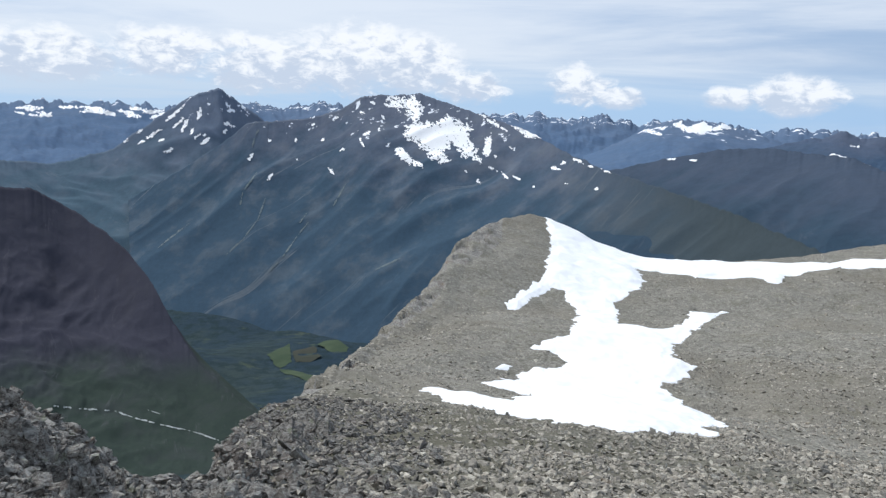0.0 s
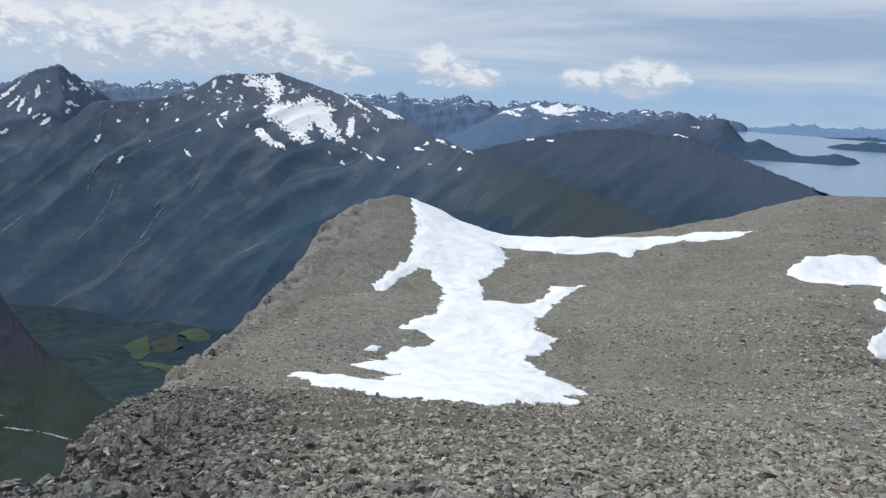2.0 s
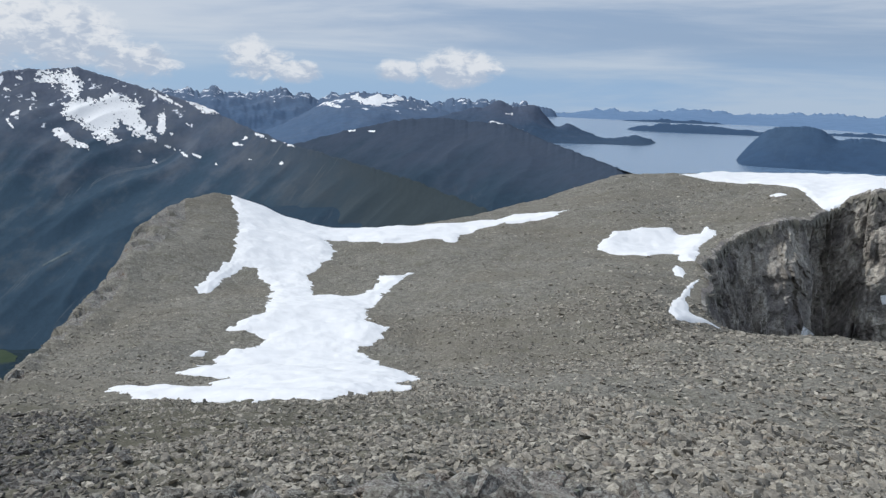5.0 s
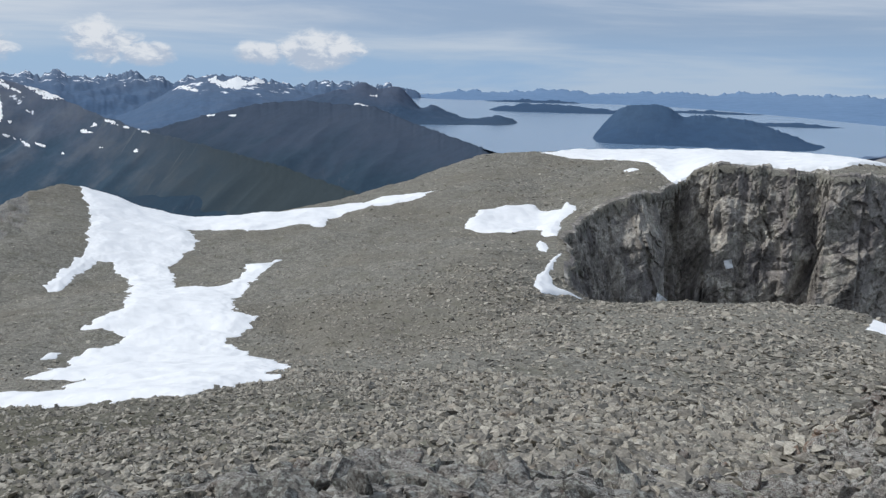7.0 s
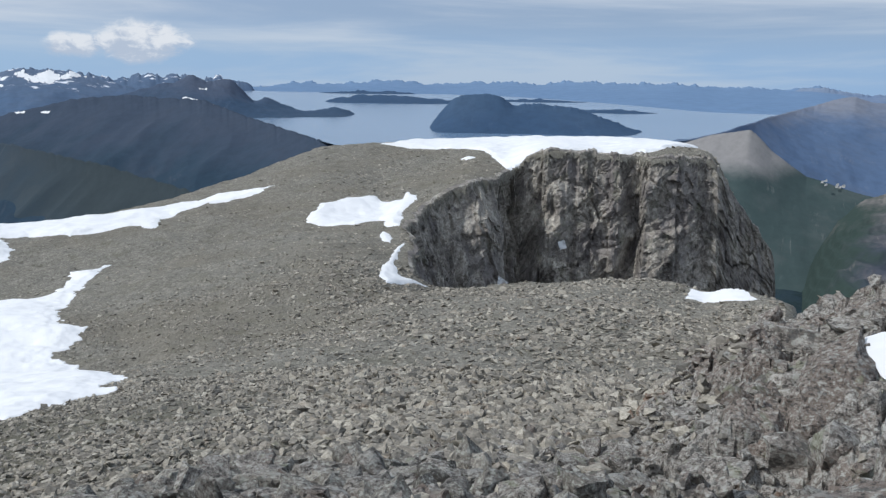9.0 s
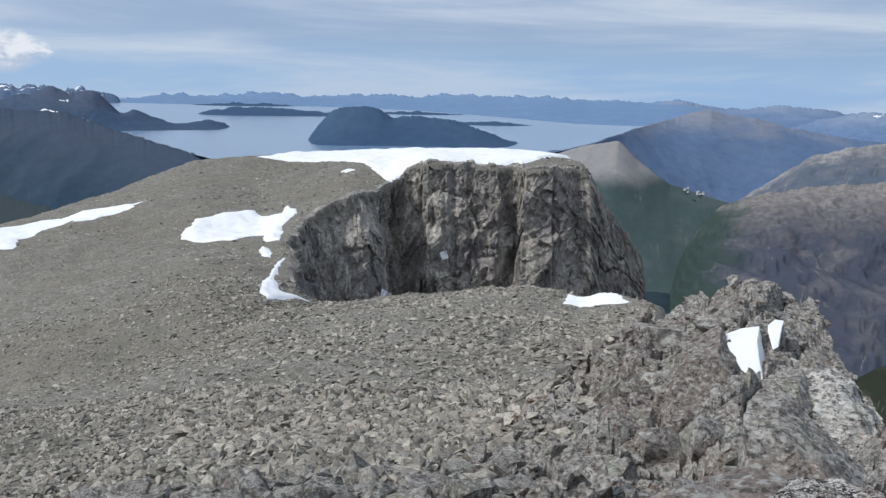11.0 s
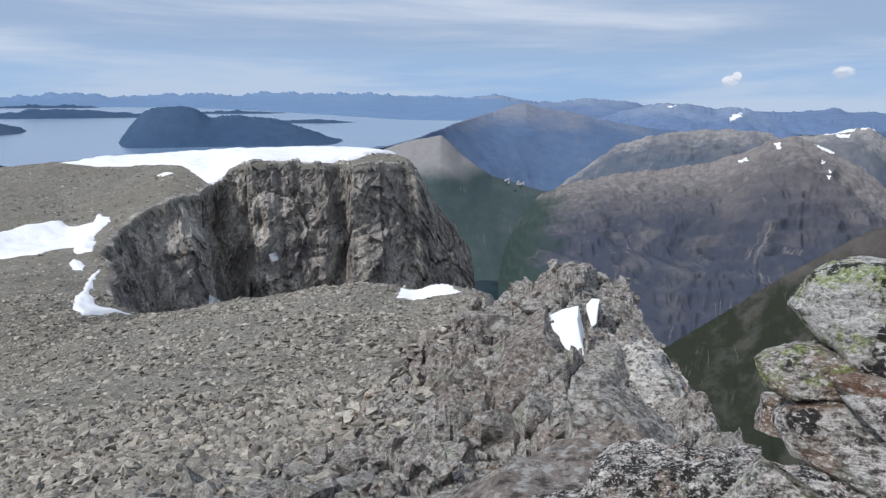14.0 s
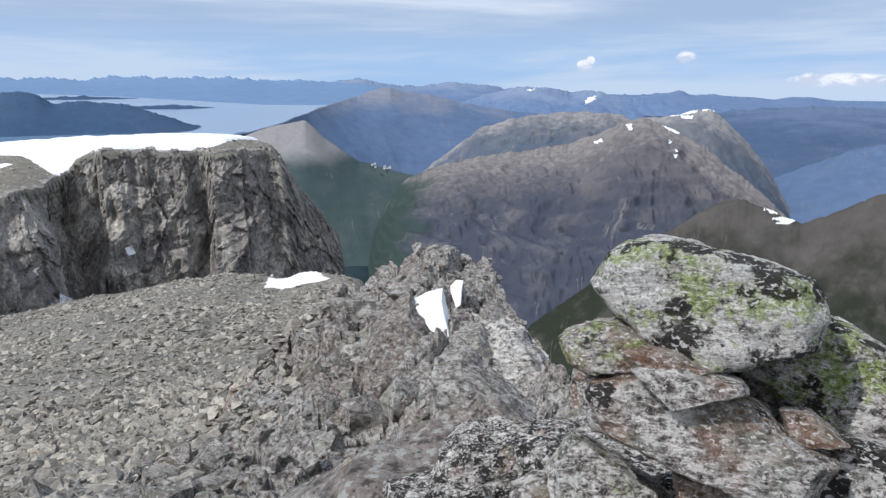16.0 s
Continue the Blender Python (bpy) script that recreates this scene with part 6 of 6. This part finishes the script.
DARK_FLANK = [(79.2, -19.4), (80.8, -18.6), (82.4, -18.7), (83.4, -19.9), (83.0, -21.3), (81.0, -21.2), (79.2, -21.4)]
SNOW_WEDGE = [(77.2, -16.7), (78.2, -16.3), (79.4, -16.05), (79.7, -17.2), (80.1, -18.3), (79.8, -18.65), (79.4, -18.8), (78.7, -18.0)]
SNOW_SCRAP = [(79.9, -15.5), (80.3, -15.1), (80.85, -15.1), (80.75, -16.3), (80.4, -16.5), (80.2, -15.9)]
KEPT_CLEAR = (BROWN_FACE, NOTCH_FACE, ORANGE_FACE, PALE_FLANK, LOW_FLANK, DARK_FLANK, SNOW_WEDGE, SNOW_SCRAP)


def shape_of(me):
    """A mesh's corners and triangles."""
    me.calc_loop_triangles()
    return np.array([v.co[:] for v in me.vertices]), np.array([t.vertices[:] for t in me.loop_triangles])


def rubble_blocks():
    """Smaller broken blocks wedged between the large ones, over the outcrop and down its stony side."""
    n = 1500
    a = LOT.uniform(24, 90, n)
    d = LOT.uniform(5.5, 11 + 10 * smooth(a, 34, 66), n)
    s = np.clip(LOT.lognormal(np.log(0.22), 0.4, n), 0.1, 0.045 * d)
    ok = np.array([all(float(inside(np.array([p]), np.array([-np.degrees(np.arctan2(-height(*(np.array([v]) for v in plan(p, q)))[0], q))]), g)[0]) < -0.2 for g in KEPT_CLEAR) for p, q in zip(a, d)])
    x, y = plan(a[ok], d[ok])
    v, f = pour(x, y, height(x, y), s[ok], [shape_of(rock_mesh("block", (1, 0.8, 0.6), BEDROCK, 360 + k, 2, 0.03, n=13)) for k in range(8)], 0.45, 0.15)
    a, d = LOT.uniform(-31, -11, 3600), LOT.uniform(6.0, 16.0, 3600)
    x, y = plan(a, d)
    tagged(new("rubble", mesh_of("rubble", *pour(x, y, height(x, y), np.clip(LOT.lognormal(np.log(0.20), 0.45, len(a)), 0.08, 0.5), CHIPS, 0.7, 0.10), BRINK, False)), "dark lichened rock splinters on the ravine's edge", "rubble", kind="stuff")
    a, d = LOT.triangular(-17, -13, 3, 4600), LOT.uniform(11, 44, 4600)
    x, y = plan(a, d)
    clear = ~under_snow(x, y) & (d < crest_of(a))
    x, y = x[clear], y[clear]
    tagged(new("rubble", mesh_of("rubble", *pour(x, y, height(x, y), np.clip(LOT.lognormal(np.log(0.22), 0.45, len(x)), 0.08, 0.6), CHIPS, 0.45, 0.12), CRAG, False)), "mossy stones on the steep brink, darkened for the slope's shade", "rubble", kind="stuff")
    tagged(new("rubble", mesh_of("rubble", v, f, BEDROCK, False)), "broken grey gneiss rubble wedged between outcrop blocks", "rubble", kind="stuff")


# ---------------------------------------------------------------- the cairn
LICHEN = surface("lichen_gneiss", lichen_colour(0.115, 0.055, 0.0, 0.14), 0.85, 0.3)
GREY = surface("banded_gneiss", lichen_colour(-0.03, -0.01, 0.25, -0.07), 0.85, 0.3)
RUST = surface("rusty_gneiss", lichen_colour(0.09, -0.02, 0.20, 0.0), 0.85, 0.3)
MOSSY = surface("mossy_gneiss", lichen_colour(0.13, 0.03, 0.02), 0.9, 0.25)
BLACK = surface("black_lichen_gneiss", lichen_colour(-0.06, 0.09, 0.02, 0.05), 0.9, 0.25)
ORANGE = surface("orange_stained_gneiss", lichen_colour(-0.10, -0.04, 0.36, -0.06), 0.85, 0.3)
CRUST = surface("crusted_bedrock", lichen_colour(-0.02, 0.11, 0.2, -0.14, 3.2), 0.9, 0.25)
TUFTED = surface("green_flecked_gneiss", lichen_colour(0.04, 0.0, 0.04), 0.9, 0.25)
PINK = surface("pale_pink_gneiss", lichen_colour(-0.10, -0.08, 0.16, 0.04), 0.9, 0.25)

# Heading, elevation and distance of each stone's middle, its depth, material, wear, label and outline across and up.
CAIRN = [
    (97.4, -15.3, 1.78, 0.36, LICHEN, 2, "rounded boulder blotched with yellow-green and black lichen",
     [(-0.256, 0.02), (-0.225, 0.088), (-0.175, 0.129), (-0.113, 0.141), (-0.032, 0.142), (0.073, 0.113), (0.223, 0.076), (0.254, 0.032), (0.256, -0.08), (0.173, -0.117), (0.061, -0.142), (-0.051, -0.136), (-0.138, -0.086), (-0.188, -0.036)]),
    (91.3, -18.9, 1.74, 0.30, RUST, 1, "thin brown-grey slab with a lichened tip",
     [(-0.12, 0.013), (-0.101, 0.031), (-0.04, 0.056), (0.009, 0.061), (0.071, 0.03), (0.12, -0.01), (0.12, -0.033), (0.022, -0.055), (-0.052, -0.061), (-0.095, -0.042)]),
    (96.9, -20.8, 1.66, 0.34, PINK, 0, "pale wedge of gneiss",
     [(-0.123, 0.02), (-0.088, 0.052), (-0.019, 0.034), (0.109, 0.014), (0.123, -0.006), (0.051, -0.027), (-0.03, -0.052), (-0.076, -0.015)]),
    (95.0, -19.75, 1.64, 0.26, ORANGE, 0, "bright rust-orange stone splinter", [(-0.085, 0.018), (-0.045, 0.034), (0.02, 0.024), (0.10, -0.006), (0.06, -0.022), (-0.02, -0.018), (-0.07, -0.006)]),
    (98.1, -24.2, 1.76, 0.48, GREY, 1, "large banded gneiss slab",
     [(-0.277, 0.081), (-0.239, 0.107), (-0.155, 0.123), (0.073, 0.099), (0.121, 0.069), (0.181, 0.027), (0.277, -0.015), (0.217, -0.123), (0.109, -0.105), (-0.047, -0.073), (-0.167, -0.033), (-0.227, -0.003), (-0.275, 0.045)]),
    (106.5, -19.3, 2.05, 0.36, MOSSY, 1, "pale stone with mossy green flank",
     [(-0.043, 0.155), (0.036, 0.127), (0.134, 0.076), (0.21, 0.033), (0.21, -0.155), (0.036, -0.148), (-0.051, -0.069), (-0.21, -0.011), (-0.181, 0.047)]),
    (105.6, -22.7, 1.80, 0.22, GREY, 0, "small grey slab tilted outward", [(-0.071, 0.032), (-0.013, 0.036), (0.071, -0.019), (0.0, -0.036), (-0.051, -0.019)]),
    (108.8, -25.5, 1.90, 0.34, BLACK, 1, "dark lichen-spotted stone", [(-0.118, 0.097), (-0.026, 0.107), (0.132, 0.091), (0.132, -0.107), (-0.079, -0.107), (-0.132, -0.014)]),
    (99.9, -28.6, 1.84, 0.30, ORANGE, 0, "rusty flat stone near the base", [(-0.11, 0.063), (0.006, 0.055), (0.10, 0.035), (0.11, -0.063), (-0.08, -0.063)]),
    (85.7, -30.0, 2.00, 0.24, PINK, 1, "pinkish pale stone at the foot", [(-0.049, 0.041), (0.0, 0.072), (0.063, 0.072), (0.07, -0.001), (0.042, -0.072), (-0.07, -0.072)]),
    (92.6, -28.2, 1.98, 0.36, TUFTED, 1, "grey stone with green lichen", [(-0.187, 0.02), (-0.134, 0.117), (-0.087, 0.1), (-0.007, 0.053), (0.087, 0.007), (0.16, -0.047), (0.174, -0.127), (-0.154, -0.127), (-0.184, -0.04)]),
    # black filler added where the gap under the boulder is only shade
    (101.5, -20.8, 2.10, 0.26, BLACK, 0, "added dark filler stone in the shaded gap under the boulder", [(-0.16, 0.05), (0.1, 0.07), (0.17, 0.0), (0.12, -0.07), (-0.14, -0.06)]),
    (92.0, -21.9, 1.98, 0.26, GREY, 0, "grey wedge stone between slabs", [(-0.12, 0.04), (0.1, 0.06), (0.15, -0.03), (0.02, -0.06), (-0.13, -0.05)]),
    (104.5, -26.8, 2.02, 0.30, GREY, 0, "grey filler stone", [(-0.15, 0.08), (0.12, 0.09), (0.17, -0.06), (0.0, -0.10), (-0.17, -0.07)]),
    (96.0, -33.5, 2.05, 0.45, BLACK, 1, "dark foundation stone", [(-0.25, 0.10), (0.2, 0.13), (0.28, -0.04), (0.18, -0.14), (-0.2, -0.14), (-0.28, -0.02)]),
    (106.0, -33.0, 2.10, 0.45, GREY, 1, "thick foundation stone", [(-0.25, 0.13), (0.2, 0.16), (0.28, -0.04), (0.18, -0.16), (-0.2, -0.16), (-0.28, -0.02)]),
]


def cairn_stone(outline, depth, material, worn, seed):
    """A stone of that outline: fullest in the middle of its depth, broken back towards both faces."""
    lot = np.random.default_rng(seed)
    p = []
    for share, grow in ((-0.5, 0.80), (-0.36, 0.95), (0.0, 1.0), (0.40, 0.85), (0.5, 0.6)):
        for x, z in outline:
            g = grow * lot.uniform(0.96, 1.0)
            p.append((x * g, share * depth * lot.uniform(0.9, 1.05), z * (g if z > 0 else max(g, 0.92))))
    return rock_mesh("stone", (1, 1, 1), material, seed, 5, 0.028 if worn else 0.020, p, worn=worn)


cairn = tagged(new("cairn"), "lichened summit cairn of piled gneiss stones", "cairn")
cairn.location = heading(99, -40, 2.3) + Vector((0.22, -0.23, 0))
for k, (a, e, d, deep, material, worn, label, outline) in enumerate(CAIRN):
    ob = new("stone", cairn_stone(outline, deep, material, worn, 540 + k))
    ob.parent = cairn
    ob.matrix_basis = Matrix.Translation(heading(a, e, d + deep * 0.25) + Vector((0.22, -0.23, 0)) - cairn.location) @ pose(0, 0, 0, 0, 0, -a) @ pose(0, 0, 0, e * 0.8, 0, 0)
    tagged(ob, label)

# Dark, crusted bedrock between the cairn and the outcrop.
for a, e, d, size, roll, seed in [(83.5, -28.4, 4.1, (0.85, 0.7, 0.5), 8, 61), (79.5, -32.2, 3.9, (0.8, 0.7, 0.5), 4, 64), (87.0, -27.6, 4.3, (0.7, 0.6, 0.5), 14, 67), (90.0, -29.6, 3.1, (0.6, 0.55, 0.5), 6, 73), (93.5, -31.0, 2.75, (0.6, 0.5, 0.5), 3, 76)]:
    ob = new("boulder", rock_mesh("boulder", size, CRUST, 500 + seed, 5, 0.05, n=24, worn=1))
    ob.matrix_world = Matrix.Translation(heading(a, e, d) + Vector((0.22, -0.23, 0))) @ pose(0, 0, 0, 0, 0, -a) @ pose(0, 0, 0, -8, -roll, 0)
    tagged(ob, "dark rock crusted with black and grey lichen on the summit", "rock", group="lichened summit rocks")


# Dipping, jointed layers of the outcrop.
def slab_mesh(seed, material):
    lot = np.random.default_rng(seed)
    n = 10
    p = lot.uniform(-0.5, 0.5, (n, 3))
    p = p / (np.abs(p[:, :2]).max(1, keepdims=True) ** 0.9 + 1e-6) * 0.5
    p[:, 2] = np.sign(lot.uniform(-1, 1, n)) * lot.uniform(0.35, 0.5, n)
    return rock_mesh("outcrop_block", (1, lot.uniform(0.5, 0.8), lot.uniform(0.22, 0.42)), material, seed, 3, 0.035, p)


LAYERS = {m.name: [slab_mesh(700 + 10 * j + k, m) for k in range(5)] for j, m in enumerate((BEDROCK, BROWN_ROCK, PALE_ROCK))}


def reach(az, el):
    """How far the ground lies along a heading."""
    d = np.arange(5.0, 40.0, 0.1)
    x, y = plan(az, d * math.cos(radians(el)))
    met = np.where(height(x, y) > d * math.sin(radians(el)))[0]
    return float(d[met[0]]) if len(met) else None


def rock_face(name, label, corners, material, proud, deep, tilt, seed, category="rock", group="blocks of the outcrop", rough=0.022, worn=0):
    """A broad face of rock or snow lying against the outcrop, its corners at those headings, tilted back by tilt degrees."""
    p = np.array(corners)
    a, e = p.mean(0)
    d = np.median([reach(q[0], q[1]) or 18.0 for q in corners]) - proud
    outline = [(math.radians(q[0] - a) * math.cos(radians(e)) * d, math.radians(q[1] - e) * d) for q in corners]
    lot, points = np.random.default_rng(seed), []
    lean = math.tan(radians(tilt))
    for share, grow in ((-0.5, 0.86), (-0.2, 1.0), (0.5, 1.04)):
        points += [(x * grow, share * deep * lot.uniform(0.85, 1.1) + z * lean, z * grow) for x, z in outline]
    ob = new(name, rock_mesh(name, (1, 1, 1), material, seed, 5, rough, points, worn=worn))
    ob.matrix_world = Matrix.Translation(heading(a, e, d + deep * 0.5)) @ pose(0, 0, 0, 0, 0, -a)
    return tagged(ob, label, category, group=group)


for corners, seed in (([(-9.9, -23.3), (-8.6, -22.7), (-7.8, -23.4), (-8.0, -24.6), (-9.0, -25.4), (-9.8, -24.4)], 811), ([(-8.2, -22.8), (-6.8, -22.2), (-6.0, -22.8), (-6.3, -23.7), (-7.2, -24.4), (-8.0, -23.9)], 812), ([(-6.6, -22.9), (-5.8, -22.8), (-5.3, -23.4), (-6.0, -24.0), (-6.6, -23.8)], 813), ([(-12.0, -24.4), (-11.0, -23.9), (-10.2, -24.6), (-10.6, -25.4), (-11.6, -25.4)], 814)):
    rock_face("crag", "mossy crag standing out of the scree, darkened for its shade", corners, CRAG, 0.5, 1.6, 4, seed, group="crags on the brink", rough=0.07)
rock_face("outcrop_block", "purple-brown jointed rock wall of the outcrop", BROWN_FACE, BROWN_ROCK, 0.35, 1.3, 38, 801, rough=0.035)
rock_face("outcrop_block", "dark brown overhanging block under the rock wall", NOTCH_FACE, BROWN_ROCK, 0.25, 0.9, 10, 802, rough=0.035)
rock_face("outcrop_block", "orange-stained weathered rock face", ORANGE_FACE, RUSTY_ROCK, 0.25, 0.9, 35, 803, rough=0.04)
rock_face("outcrop_block", "pale striped gneiss flank dipping off the outcrop", PALE_FLANK, PALE_ROCK, 0.20, 1.2, 48, 804, rough=0.05)
rock_face("outcrop_block", "smooth grey-green slab low on the outcrop", LOW_FLANK, BEDROCK, 0.20, 1.1, 40, 807, rough=0.035)
rock_face("outcrop_block", "dark mottled rock shoulder below the snow", DARK_FLANK, BEDROCK, 0.15, 1.0, 45, 808, rough=0.05)
rock_face("snow_patch", "snow wedge in a cleft of the outcrop", SNOW_WEDGE, SNOW, 1.0, 0.85, 45, 805, "snow patch", "snow patches on the plateau", 0.006, 1)
rock_face("snow_patch", "small snow remnant on the outcrop ledge", SNOW_SCRAP, SNOW, 0.60, 0.5, 45, 806, "snow patch", "snow patches on the plateau", 0.006, 1)


def dipping_layers():
    for k in range(150):
        a, e = LOT.uniform(58, 91), LOT.uniform(-29, -14.2)
        d = reach(a, e)
        if a > 80.5 and e > -17.5:
            continue
        if d is None or d > 24 or d < 6.5:
            continue
        if any(float(inside(np.array([a]), np.array([e]), g)[0]) > -0.35 for g in KEPT_CLEAR):
            continue
        pale = a > 78.5 + LOT.normal(0, 1)
        brown = not pale and 70 < a and -24.5 < e < -18 and LOT.uniform() < 0.7
        kind = PALE_ROCK if pale else BROWN_ROCK if brown else BEDROCK
        s = float(np.clip(LOT.lognormal(np.log(0.75 if brown else 0.55), 0.35), 0.28, 1.2)) * (0.65 + d / 40)
        lean, pitch = (36, -38) if pale else (8, -48) if brown else (-18, -25)
        ob = new("outcrop_block", LOT.choice(LAYERS[kind.name]))
        ob.matrix_world = Matrix.Translation(heading(a, e, d + 0.30 * s)) @ pose(0, 0, 0, 0, 0, -a) @ pose(0, 0, 0, 0, lean + LOT.normal(0, 10), LOT.normal(0, 14)) @ pose(0, 0, 0, -pitch + LOT.normal(0, 9), 0, 0) @ Matrix.Scale(s, 4)
        tagged(ob, "pale foliated gneiss layer dipping down the outcrop" if pale else "purple-brown jointed rock slab of the outcrop" if brown else "grey jointed rock slab of the outcrop", "rock", group="blocks of the outcrop")


dipping_layers()
rubble_blocks()
